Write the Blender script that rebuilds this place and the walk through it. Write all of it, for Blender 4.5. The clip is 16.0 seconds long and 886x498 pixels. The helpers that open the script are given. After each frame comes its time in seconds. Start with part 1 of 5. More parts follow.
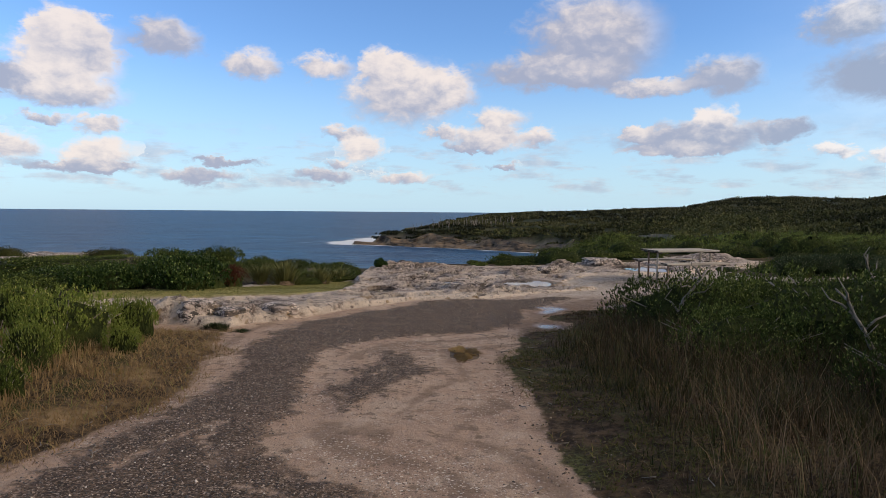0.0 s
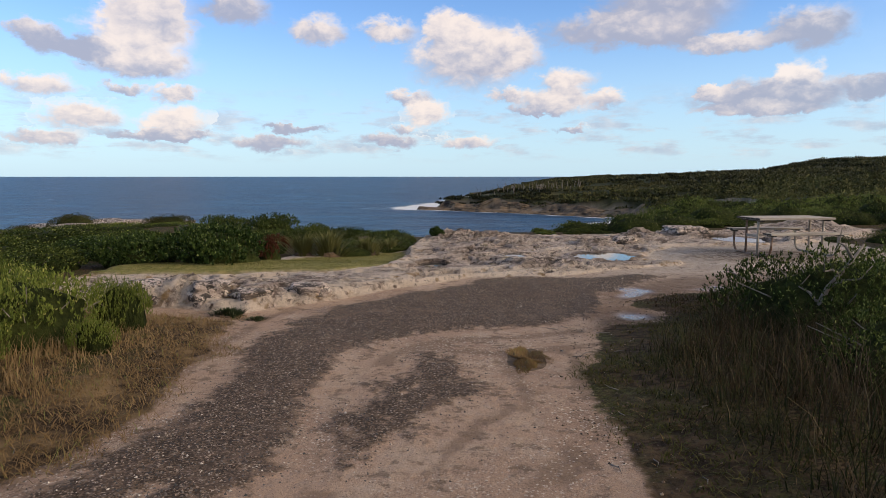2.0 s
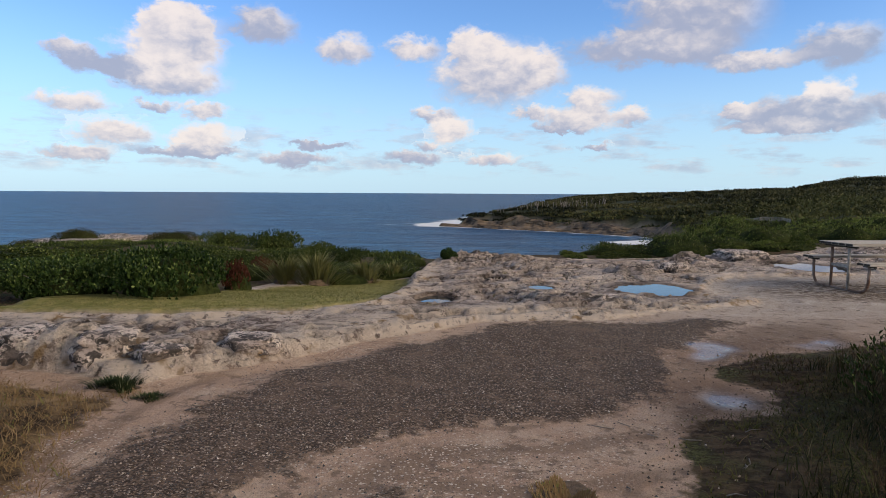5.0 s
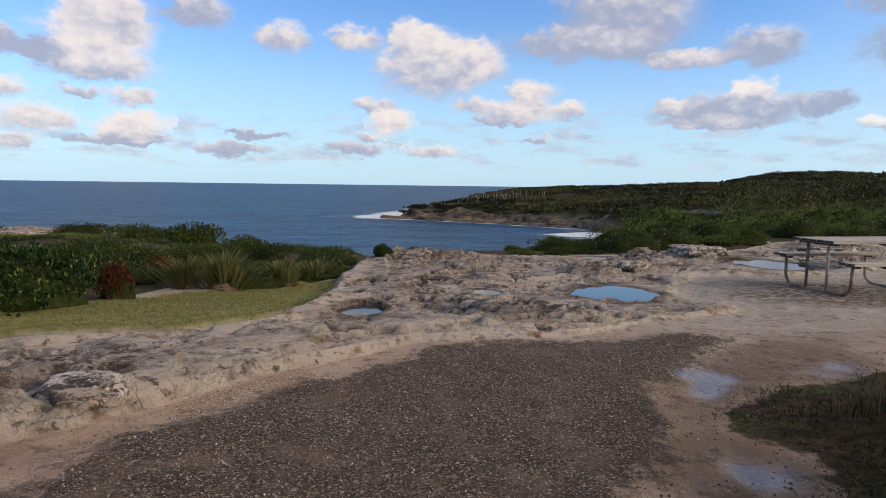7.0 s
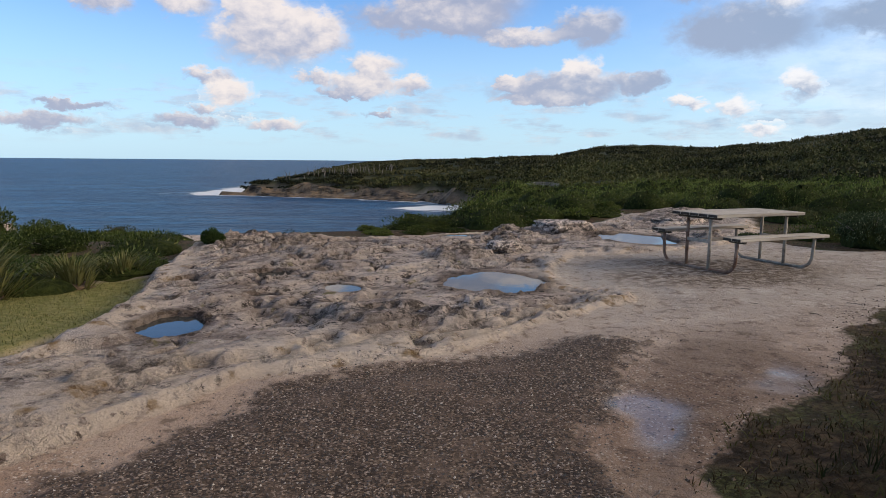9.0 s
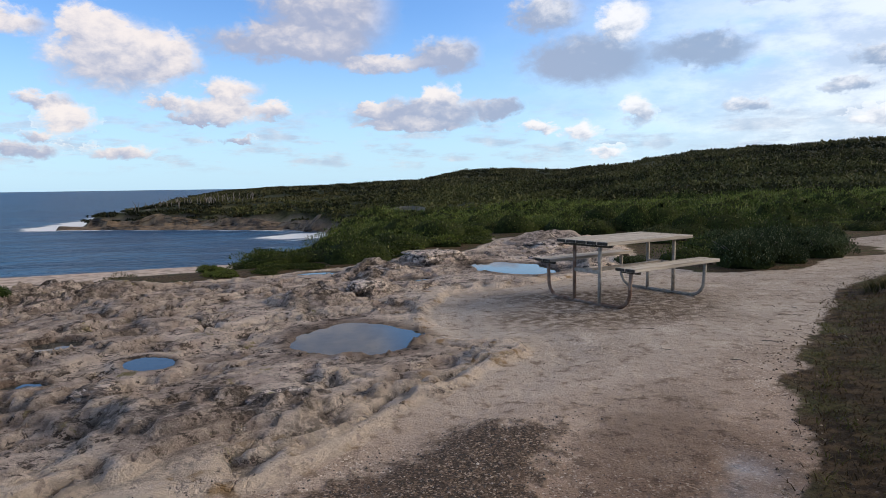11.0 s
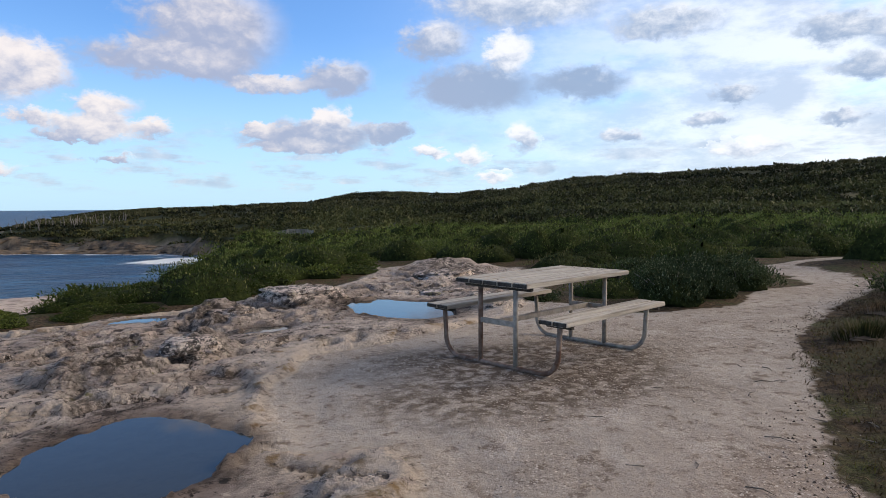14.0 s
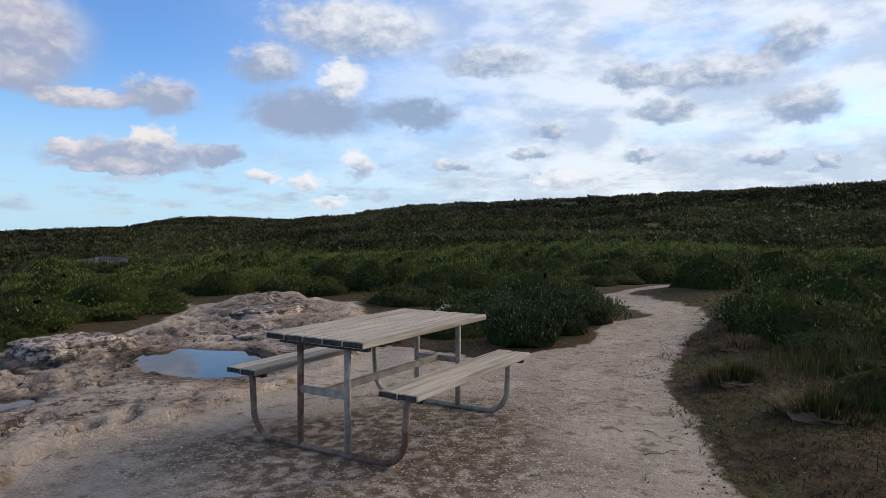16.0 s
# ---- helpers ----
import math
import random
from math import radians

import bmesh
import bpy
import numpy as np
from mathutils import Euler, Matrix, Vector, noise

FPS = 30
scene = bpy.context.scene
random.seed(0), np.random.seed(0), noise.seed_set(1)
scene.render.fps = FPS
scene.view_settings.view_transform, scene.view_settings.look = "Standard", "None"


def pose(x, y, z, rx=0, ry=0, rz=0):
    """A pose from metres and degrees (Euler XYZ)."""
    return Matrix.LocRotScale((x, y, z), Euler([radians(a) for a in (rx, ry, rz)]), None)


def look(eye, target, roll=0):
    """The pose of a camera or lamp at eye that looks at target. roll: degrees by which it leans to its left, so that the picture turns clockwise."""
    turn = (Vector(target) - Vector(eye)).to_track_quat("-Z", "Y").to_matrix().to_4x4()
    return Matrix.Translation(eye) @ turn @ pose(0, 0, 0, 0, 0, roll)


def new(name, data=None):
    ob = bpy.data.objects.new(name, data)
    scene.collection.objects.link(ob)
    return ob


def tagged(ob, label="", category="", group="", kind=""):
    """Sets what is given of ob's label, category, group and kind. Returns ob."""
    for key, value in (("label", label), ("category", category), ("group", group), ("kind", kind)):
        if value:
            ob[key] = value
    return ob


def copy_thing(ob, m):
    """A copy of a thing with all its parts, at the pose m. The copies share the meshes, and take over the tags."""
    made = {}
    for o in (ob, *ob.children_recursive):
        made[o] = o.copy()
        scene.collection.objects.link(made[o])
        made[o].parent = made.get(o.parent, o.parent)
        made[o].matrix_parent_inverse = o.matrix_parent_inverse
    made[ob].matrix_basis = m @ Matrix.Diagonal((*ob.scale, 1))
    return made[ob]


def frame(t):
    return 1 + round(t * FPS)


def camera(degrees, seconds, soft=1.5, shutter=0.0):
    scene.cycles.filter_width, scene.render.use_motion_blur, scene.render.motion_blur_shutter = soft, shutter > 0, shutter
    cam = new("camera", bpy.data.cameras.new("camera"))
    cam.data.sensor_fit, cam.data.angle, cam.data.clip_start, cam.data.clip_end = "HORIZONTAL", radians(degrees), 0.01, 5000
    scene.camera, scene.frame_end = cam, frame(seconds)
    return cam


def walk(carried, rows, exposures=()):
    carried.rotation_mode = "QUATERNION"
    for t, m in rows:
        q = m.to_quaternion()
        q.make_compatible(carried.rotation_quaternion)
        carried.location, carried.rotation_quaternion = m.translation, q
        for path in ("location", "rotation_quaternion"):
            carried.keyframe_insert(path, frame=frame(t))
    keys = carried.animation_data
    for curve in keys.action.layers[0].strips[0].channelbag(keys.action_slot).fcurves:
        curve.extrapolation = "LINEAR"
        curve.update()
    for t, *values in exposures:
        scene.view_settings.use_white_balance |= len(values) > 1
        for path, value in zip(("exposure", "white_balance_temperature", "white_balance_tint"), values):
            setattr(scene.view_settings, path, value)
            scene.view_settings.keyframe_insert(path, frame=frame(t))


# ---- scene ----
cam = camera(68.7, 16.0, soft=0.85)
METRES, EYE, TILT, LEAN, TURN = 14.0, 1.5, -1.0, -0.35, 0.0
ROWS = [
    (0.0, 0.0, 0.0, 0.0, 0.0, -2.41, -0.11),
    (0.5, 0.0042, 0.0376, -0.0003, 0.71, -4.24, -0.06),
    (1.0, 0.0037, 0.0714, -0.0013, 3.15, -5.4, -0.35),
    (1.5, 0.0036, 0.1034, -0.0001, 4.62, -4.72, -0.05),
    (2.0, 0.0061, 0.1373, -0.0009, 5.71, -5.5, 0.26),
    (2.5, 0.0074, 0.17, -0.0028, 7.36, -5.61, 0.04),
    (3.0, 0.0081, 0.2029, -0.001, 7.8, -4.94, 0.14),
    (3.5, 0.0124, 0.2376, -0.0029, 7.21, -5.03, 0.36),
    (6.0, -0.0002, 0.3956, -0.0046, 8.06, -3.48, -0.38),
    (6.5, -0.0004, 0.4291, -0.0075, 5.74, -4.71, 0.23),
    (7.0, -0.0001, 0.4585, -0.0054, 2.57, -4.72, -0.42),
    (7.5, -0.0042, 0.492, -0.0066, -0.15, -5.51, -0.59),
    (8.0, -0.0051, 0.5247, -0.0076, -3.12, -6.32, -0.18),
    (8.5, -0.0037, 0.5577, -0.0068, -6.42, -6.35, -0.08),
    (9.0, -0.0015, 0.5896, -0.0067, -10.81, -6.94, 0.04),
    (11.5, 0.0522, 0.7298, -0.004, -24.82, -4.26, 1.23),
    (12.0, 0.0667, 0.7569, -0.0056, -27.48, -4.19, 0.75),
    (12.5, 0.0813, 0.7837, -0.006, -30.37, -5.87, 0.9),
    (13.0, 0.0988, 0.8082, -0.0049, -30.9, -5.16, 1.27),
    (13.5, 0.114, 0.8337, -0.0075, -30.21, -3.49, 0.85),
    (14.0, 0.1285, 0.8571, -0.006, -32.1, -3.08, 1.08),
    (14.5, 0.1477, 0.8808, -0.0068, -34.45, -2.93, 1.51),
    (15.0, 0.1664, 0.8985, -0.0047, -37.33, -2.55, 1.31),
    (15.5, 0.182, 0.9201, -0.0034, -42.35, -2.13, 0.64),
    (16.0, 0.1976, 0.9406, -0.0031, -46.54, -0.96, 0.83),
]
walk(cam, [(t, pose(0, 0, EYE, TILT, LEAN, TURN) @ pose(METRES * x, METRES * y, METRES * z, 90 + pitch, roll, yaw)) for t, x, y, z, yaw, pitch, roll in ROWS],
     exposures=[(0, -0.02, 6550, 10), (0.8, 0.06, 6720, 11), (2.2, 0.05, 6720, 11), (3.5, 0.0, 6520, 10), (7, 0.0, 6450, 10), (11.5, 0.1, 6280, 9), (13.5, 0.14, 6230, 9), (15, 0.05, 6250, 9), (16, -0.05, 6250, 9)])

# ---- world, sun and exposure ----
SUN_AZ, SUN_EL = 105.0, 24.0


def node(nt, kind, x=None, **sockets):
    n = nt.nodes.new(kind)
    for key, value in sockets.items():
        key = key.replace("_", " ")
        if isinstance(value, bpy.types.NodeSocket):
            nt.links.new(value, n.inputs[key])
        else:
            n.inputs[key].default_value = value
    return n


def maths(nt, op, a, b=None, c=None, clamp=False):
    n = nt.nodes.new("ShaderNodeMath")
    n.operation, n.use_clamp = op, clamp
    for i, v in enumerate((a, b, c)):
        if v is None:
            continue
        if isinstance(v, bpy.types.NodeSocket):
            nt.links.new(v, n.inputs[i])
        else:
            n.inputs[i].default_value = v
    return n.outputs[0]


def vmath(nt, op, a, b=None):
    n = nt.nodes.new("ShaderNodeVectorMath")
    n.operation = op
    for i, v in enumerate((a, b)):
        if v is None:
            continue
        if isinstance(v, bpy.types.NodeSocket):
            nt.links.new(v, n.inputs[i])
        else:
            n.inputs[i].default_value = v
    return n.outputs["Value"] if op in ("LENGTH", "DOT_PRODUCT") else n.outputs["Vector"]


def mixc(nt, f, a, b):
    n = nt.nodes.new("ShaderNodeMix")
    n.data_type = "RGBA"
    for i, v in ((0, f), (6, a), (7, b)):
        if isinstance(v, bpy.types.NodeSocket):
            nt.links.new(v, n.inputs[i])
        elif i:
            n.inputs[i].default_value = (*v, 1)
        else:
            n.inputs[i].default_value = v
    return n.outputs[2]


def smooth(nt, v, lo, hi, a=0.0, b=1.0):
    n = nt.nodes.new("ShaderNodeMapRange")
    n.interpolation_type = "SMOOTHSTEP"
    nt.links.new(v, n.inputs[0])
    for i, w in enumerate((lo, hi, a, b)):
        n.inputs[i + 1].default_value = w
    return n.outputs[0]


# cumulus banks: azimuth, elevation, half width, half height in degrees, how sunlit
CLOUDS_SEA = [(-30.1, 10.9, 3.7, 2.4, 1), (-29, 12.5, 2.9, 1.7, .35), (-34.8, 9.5, 2.9, .8, 0), (-30.2, 8.5, 4.2, 1, .6), (-29.7, 12.9, 2.7, 1.7, 1), (-37.3, 10.4, 1.6, .8, .5),
              (-37.2, 6.6, 2.5, .8, .8), (-22.8, 13.4, 2.6, 1.5, .35), (-16.3, 11.8, 2.3, 1.1, .65), (-10.5, 12, 2.1, 1, .75)]
CLOUDS_BAY = [(-3.5, 10.1, 5, 2.7, .7), (-5, 12.2, 2.3, 1.5, .95), (-1.1, 10.3, 3.6, 1.6, .75), (4.7, 7.9, 2.3, 1, .85), (-.3, 6.8, 1.4, .6, .8), (4, 6.2, 3.7, .9, .75), (8.4, 6.4, 1.5, .7, .7), (2.1, 5.5, 1.9, .4, .3),
              (-8.9, 6.6, 1.9, .6, .6), (-7.2, 5.4, 1.9, 1, 1), (-9, 4.1, 1.5, .4, .6)]
CLOUDS_LOW = [(-27.8, 6.5, 1.6, .6, .8), (-31.3, 6.6, 1.6, .4, .5), (-34.3, 4.5, 2.8, 1, .85), (-27.9, 4.4, 2.5, 1.1, 1), (-28.8, 3.2, 4.8, .4, .3), (-18.5, 3.9, 2.8, .3, .1), (-20.4, 2.7, 3.3, .6, .4),
              (-37, 2.9, 2.7, .6, .7), (-10.4, 3, 2.8, .6, .4), (-3.5, 2.9, 2.5, .5, .7), (5.2, 3.9, 1.5, .3, .4)]
CLOUDS_LAND = [(12.7, 14.3, 5.5, 3.4, .35), (9, 11.7, 6.2, 1.3, .3), (10.9, 11.9, 3.3, 1, .75), (23, 10.9, 3, 1.4, .3), (17.5, 10.3, 4, .7, .6), (20.9, 6.1, 6.2, 1.2, .3), (22.6, 7.6, 1.4, 1.1, 1),
               (16.5, 6.6, 1.2, .6, .9), (19.4, 5.1, 4.4, .5, .7), (27.5, 6.5, 1.9, .8, .2), (31.5, 14, 3, 1.4, .4), (34.9, 10.1, 5.5, 2, 0), (37.9, 13.1, 2, 1.4, 1), (44.2, 10.4, 3.6, 1.5, .05), (39.1, 5.9, 1.2, 1.3, .8)]
CLOUDS_EAST = [(36.8, 2.7, 1.4, .6, 1.00), (31, 4.7, 1.6, .5, .92), (34.5, 4.3, 1.4, .7, .97), (56.1, 8.8, 1.7, .7, .47), (54.2, 7, 1.5, .6, .47), (47.6, 5.9, 1.8, .6, .57), (39, 17.2, 7.6, 2.3, .67),
               (63.5, 6.6, 1.4, .6, .52), (72.7, 6, 1.8, .6, .47), (77, 5.6, 1, .6, .47), (65.3, 10.1, 2.5, 1.1, .42), (62.7, 13.1, 2.3, 1.2, .42), (75.6, 9.9, 2.6, 1.5, .42), (74.6, 14.7, 2.6, 1.6, .47),
               (68.9, 12.8, 5.2, 1.3, .57), (50.8, 14.7, 4.4, 1.2, .52), (57.2, 4.6, 2.9, .7, .82)]

world = bpy.data.worlds.new("sky")
scene.world = world
world.use_nodes = True
wn = world.node_tree
wn.nodes.clear()
sky = wn.nodes.new("ShaderNodeTexSky")
sky.sky_type, sky.sun_disc = "NISHITA", False
sky.sun_elevation, sky.sun_rotation = radians(SUN_EL), radians(SUN_AZ)
sky.air_density, sky.dust_density, sky.ozone_density = 1.0, 0.4, 2.0
coord = wn.nodes.new("ShaderNodeTexCoord").outputs["Generated"]
sep = wn.nodes.new("ShaderNodeSeparateXYZ")
wn.links.new(coord, sep.inputs[0])
az = maths(wn, "MULTIPLY", maths(wn, "ARCTAN2", sep.outputs[0], sep.outputs[1]), 57.2958)
el = maths(wn, "MULTIPLY", maths(wn, "ARCSINE", sep.outputs[2]), 57.2958)
flat = node(wn, "ShaderNodeCombineXYZ", X=az, Y=el)
billow = node(wn, "ShaderNodeTexNoise", Vector=vmath(wn, "MULTIPLY", flat.outputs[0], (1.0, 1.5, 1.0)), Scale=0.55, Detail=8.0, Roughness=0.62, Distortion=0.2)
warp = vmath(wn, "MULTIPLY", vmath(wn, "SUBTRACT", billow.outputs["Color"], (0.5, 0.5, 0.5)), (4.2, 2.4, 0.0))
point = vmath(wn, "ADD", flat.outputs[0], warp)
total, lift, glow = None, None, None
for ca, ce, cw, ch, lightness in CLOUDS_SEA + CLOUDS_BAY + CLOUDS_LOW + CLOUDS_LAND + CLOUDS_EAST:
    m = wn.nodes.new("ShaderNodeMapping")
    m.vector_type = "TEXTURE"
    m.inputs["Location"].default_value, m.inputs["Scale"].default_value = (ca, ce, 0), (cw * 1.15, ch * 1.2, 1)
    wn.links.new(point, m.inputs["Vector"])
    w = maths(wn, "SUBTRACT", 1.12, vmath(wn, "LENGTH", m.outputs[0]), clamp=True)
    up = maths(wn, "MULTIPLY", w, vmath(wn, "DOT_PRODUCT", m.outputs[0], (0.25, 0.8, 0)))
    total = w if total is None else maths(wn, "ADD", total, w)
    lift = up if lift is None else maths(wn, "ADD", lift, up)
    glow = maths(wn, "MULTIPLY", w, lightness) if glow is None else maths(wn, "MULTIPLY_ADD", w, lightness, glow)
wisp = node(wn, "ShaderNodeTexNoise", Vector=vmath(wn, "MULTIPLY", flat.outputs[0], (0.35, 1.5, 1.0)), Scale=0.5, Detail=6.0, Roughness=0.6)
low_band = maths(wn, "MULTIPLY", smooth(wn, el, 0.8, 2.2), smooth(wn, el, 8.0, 4.0))
wisps = maths(wn, "MULTIPLY", smooth(wn, wisp.outputs["Fac"], 0.46, 0.64), maths(wn, "MULTIPLY", low_band, 0.62))
solid = maths(wn, "ADD", total, maths(wn, "MULTIPLY", maths(wn, "SUBTRACT", billow.outputs["Fac"], 0.5), 0.35))
cover = maths(wn, "MAXIMUM", smooth(wn, maths(wn, "MINIMUM", solid, maths(wn, "MULTIPLY", total, 4.0)), 0.0, 0.62), wisps)
height = maths(wn, "DIVIDE", lift, maths(wn, "MAXIMUM", total, 0.02))
light = maths(wn, "DIVIDE", glow, maths(wn, "MAXIMUM", total, 0.02))
shade = maths(wn, "ADD", maths(wn, "MULTIPLY", height, 0.8), maths(wn, "MULTIPLY", maths(wn, "SUBTRACT", light, 0.5), 1.5))
shade = maths(wn, "ADD", shade, maths(wn, "MULTIPLY", smooth(wn, total, 0.12, 0.0), 0.7))
lit = smooth(wn, maths(wn, "ADD", shade, maths(wn, "MULTIPLY", maths(wn, "SUBTRACT", billow.outputs["Fac"], 0.5), 2.4)), -0.6, 1.1)
toward = smooth(wn, az, 12.0, 46.0)
dark_cloud = mixc(wn, toward, (0.40, 0.43, 0.56), (0.32, 0.41, 0.57))
cloud = mixc(wn, lit, dark_cloud, mixc(wn, toward, (0.95, 0.84, 0.78), (0.96, 0.95, 0.96)))
# thin veil on the sunward side and haze over the sea
veil_noise = node(wn, "ShaderNodeTexNoise", Vector=vmath(wn, "MULTIPLY", flat.outputs[0], (0.5, 1.3, 1.0)), Scale=0.12, Detail=5.0, Roughness=0.6)
veil = maths(wn, "MULTIPLY", smooth(wn, az, 22.0, 62.0), smooth(wn, veil_noise.outputs["Fac"], 0.22, 0.50), clamp=True)
haze = maths(wn, "MULTIPLY", smooth(wn, el, 15.0, -1.0), 0.78)
blue = mixc(wn, haze, vmath(wn, "MULTIPLY", sky.outputs[0], (0.115, 0.15, 0.20)), (0.56, 0.79, 0.97))
bank_noise = node(wn, "ShaderNodeTexNoise", Vector=vmath(wn, "MULTIPLY", flat.outputs[0], (0.6, 1.4, 1.0)), Scale=0.2, Detail=7.0, Roughness=0.62)
veil_colour = mixc(wn, smooth(wn, bank_noise.outputs["Fac"], 0.40, 0.62), (0.93, 0.94, 0.95), (0.58, 0.64, 0.75))
thin = mixc(wn, maths(wn, "MULTIPLY", veil, 0.88), blue, veil_colour)
# unseen grey cloud sheet overhead, added to make the ambient light less blue
sheet_noise = node(wn, "ShaderNodeTexNoise", Vector=coord, Scale=3.0, Detail=5.0, Roughness=0.6)
ambient_sheet = maths(wn, "MULTIPLY", smooth(wn, el, 19.0, 34.0), smooth(wn, sheet_noise.outputs["Fac"], 0.30, 0.60))
thin = mixc(wn, maths(wn, "MULTIPLY", ambient_sheet, 0.85), thin, (0.40, 0.37, 0.34))
whole = mixc(wn, maths(wn, "MULTIPLY", cover, 0.93), thin, cloud)
back = node(wn, "ShaderNodeBackground", Color=whole, Strength=1.0)
out = wn.nodes.new("ShaderNodeOutputWorld")
wn.links.new(back.outputs[0], out.inputs[0])

sun_data = bpy.data.lights.new("sun", "SUN")
sun_data.energy, sun_data.angle, sun_data.color = 2.6, radians(24), (1.0, 0.80, 0.58)
sun = new("sun", sun_data)
a, e = radians(SUN_AZ), radians(SUN_EL)
sun.matrix_basis = look((60 * math.sin(a), 60 * math.cos(a), 40), (60 * math.sin(a) - math.sin(a) * math.cos(e), 60 * math.cos(a) - math.cos(a) * math.cos(e), 40 - math.sin(e)))

# ---- plan ----
SEA = -13.0


def lattice(x, y, seed):
    xi, yi = np.floor(x).astype(np.int64), np.floor(y).astype(np.int64)
    fx, fy = x - xi, y - yi
    fx, fy = fx * fx * (3 - 2 * fx), fy * fy * (3 - 2 * fy)

    def rnd(i, j):
        h = (i * 374761393 + j * 668265263 + seed * 1442695041) & 0xFFFFFFFF
        h = ((h ^ (h >> 13)) * 1274126177) & 0xFFFFFFFF
        return ((h ^ (h >> 16)) & 0xFFFF) / 65535.0

    top = rnd(xi, yi) * (1 - fx) + rnd(xi + 1, yi) * fx
    low = rnd(xi, yi + 1) * (1 - fx) + rnd(xi + 1, yi + 1) * fx
    return top * (1 - fy) + low * fy


def fbm(x, y, scale, octaves=4, seed=0, gain=0.5):
    """Value noise from -1 to 1; scale: metres of the largest features."""
    s, amp, tot = np.zeros_like(x), 1.0, 0.0
    for o in range(octaves):
        c, n = math.cos(0.6 * o), math.sin(0.6 * o)
        s += amp * (lattice((c * x - n * y) / scale + 17 * o, (n * x + c * y) / scale - 9 * o, seed + o) * 2 - 1)
        tot += amp
        amp, scale = amp * gain, scale / 2.03
    return s / tot


def inside(poly, x, y):
    """Metres from the outline of poly: positive within it."""
    px, py = np.array(poly, float).T
    qx, qy = np.roll(px, -1), np.roll(py, -1)
    best, odd = np.full(x.shape, 1e9), np.zeros(x.shape, bool)
    for ax, ay, bx, by in zip(px, py, qx, qy):
        dx, dy = bx - ax, by - ay
        t = np.clip(((x - ax) * dx + (y - ay) * dy) / (dx * dx + dy * dy + 1e-12), 0, 1)
        best = np.minimum(best, (x - ax - t * dx) ** 2 + (y - ay - t * dy) ** 2)
        if ay != by:
            odd ^= ((ay > y) != (by > y)) & (x < dx * (y - ay) / dy + ax)
    return np.sqrt(best) * np.where(odd, 1, -1)


def step(v, lo, hi):
    t = np.clip((v - lo) / (hi - lo), 0, 1)
    return t * t * (3 - 2 * t)


def polar(azimuth, d):
    return d * math.sin(radians(azimuth)), 8 + d * math.cos(radians(azimuth))


SHORE = [polar(*p) for p in ((-100, 170), (-60, 165), (-40, 158), (-30, 154), (-20, 151), (-12, 149), (-8, 146), (-2, 142), (4, 142), (6.6, 150), (9.6, 169), (11.2, 192), (11.0, 207), (8.5, 222),
                             (4.5, 232), (0.5, 243), (-3.5, 252), (-7.7, 266), (-7.0, 284), (-4.5, 330), (-2.5, 400), (-0.5, 560), (2.0, 900), (4.0, 2300))]
LAND = SHORE + [(2600, 2600), (2600, -1500), (-900, -1500)]
ROCK = [(-7, 10.4), (-4.8, 9.9), (-4.15, 9.9), (-3.2, 9.75), (-2.7, 10.3), (-2.2, 10.95), (-1.66, 11.6), (-1, 12.3), (-.5, 12.8), (.5, 13.2), (1.1, 13.3),
        (1.7, 13.75), (2.4, 14.25), (3, 14.6), (3.6, 15.05), (3.65, 15.6), (3, 15.95), (3.25, 17.1), (4.1, 18.3), (4.8, 18.5), (6.1, 18.7), (7.3, 19.1),
        (8.6, 20.3), (10.5, 22.3), (12.3, 25), (11.5, 27.5), (9.5, 27), (6.5, 24), (4.6, 23.2), (2.9, 22.8), (1.7, 22.3), (.3, 22.1), (-1.5, 23), (-2.5, 21.5),
        (-2.5, 18.6), (-2.2, 16.5), (-2.1, 14.9), (-2.3, 13.6), (-2.95, 12.7), (-4.6, 12.3), (-7, 12.0)]
LAWN = [(-7, 12.0), (-4.6, 12.3), (-2.95, 12.7), (-2.3, 13.6), (-2.1, 14.9), (-2.2, 16.5), (-2.5, 18.6), (-3, 18.4), (-3.7, 17.6), (-4.6, 16.3), (-5, 15), (-5.2, 13.9), (-7, 13.4)]
TAR = [(-2.7, -5), (-2.6, 2.5), (-2.55, 3.65), (-2.5, 4.3), (-2.25, 5.1), (-2.12, 6.1), (-2.3, 7.2), (-2.34, 8.3), (-2.3, 9.4), (-2.15, 10.3), (-1.4, 11.3), (-.9, 12.05), (-.3, 12.7), (.5, 13), (1.2, 13.15), (2.3, 13.6),
       (2.75, 13.3), (2.55, 12.95), (1.95, 12.2), (1.62, 11.8), (1.42, 11.3), (1.4, 10.8), (1.15, 10.2), (.75, 9.5), (.1, 9.15), (-.7, 8.9), (-1.2, 8.4), (-1.45, 7.9), (-1.5, 7), (-1.42, 6), (-1.24, 5.2), (-1.27, 4.7),
       (-.94, 4.1), (-.3, 3.75), (-.1, 2.5), (-.4, -5)]
TAR_PATCH = [(-1.05, 6.35), (-.92, 7.1), (-.72, 7.75), (-.3, 7.6), (-.24, 6.8), (-.5, 6.2), (-.72, 5.2), (-.85, 5.9)]
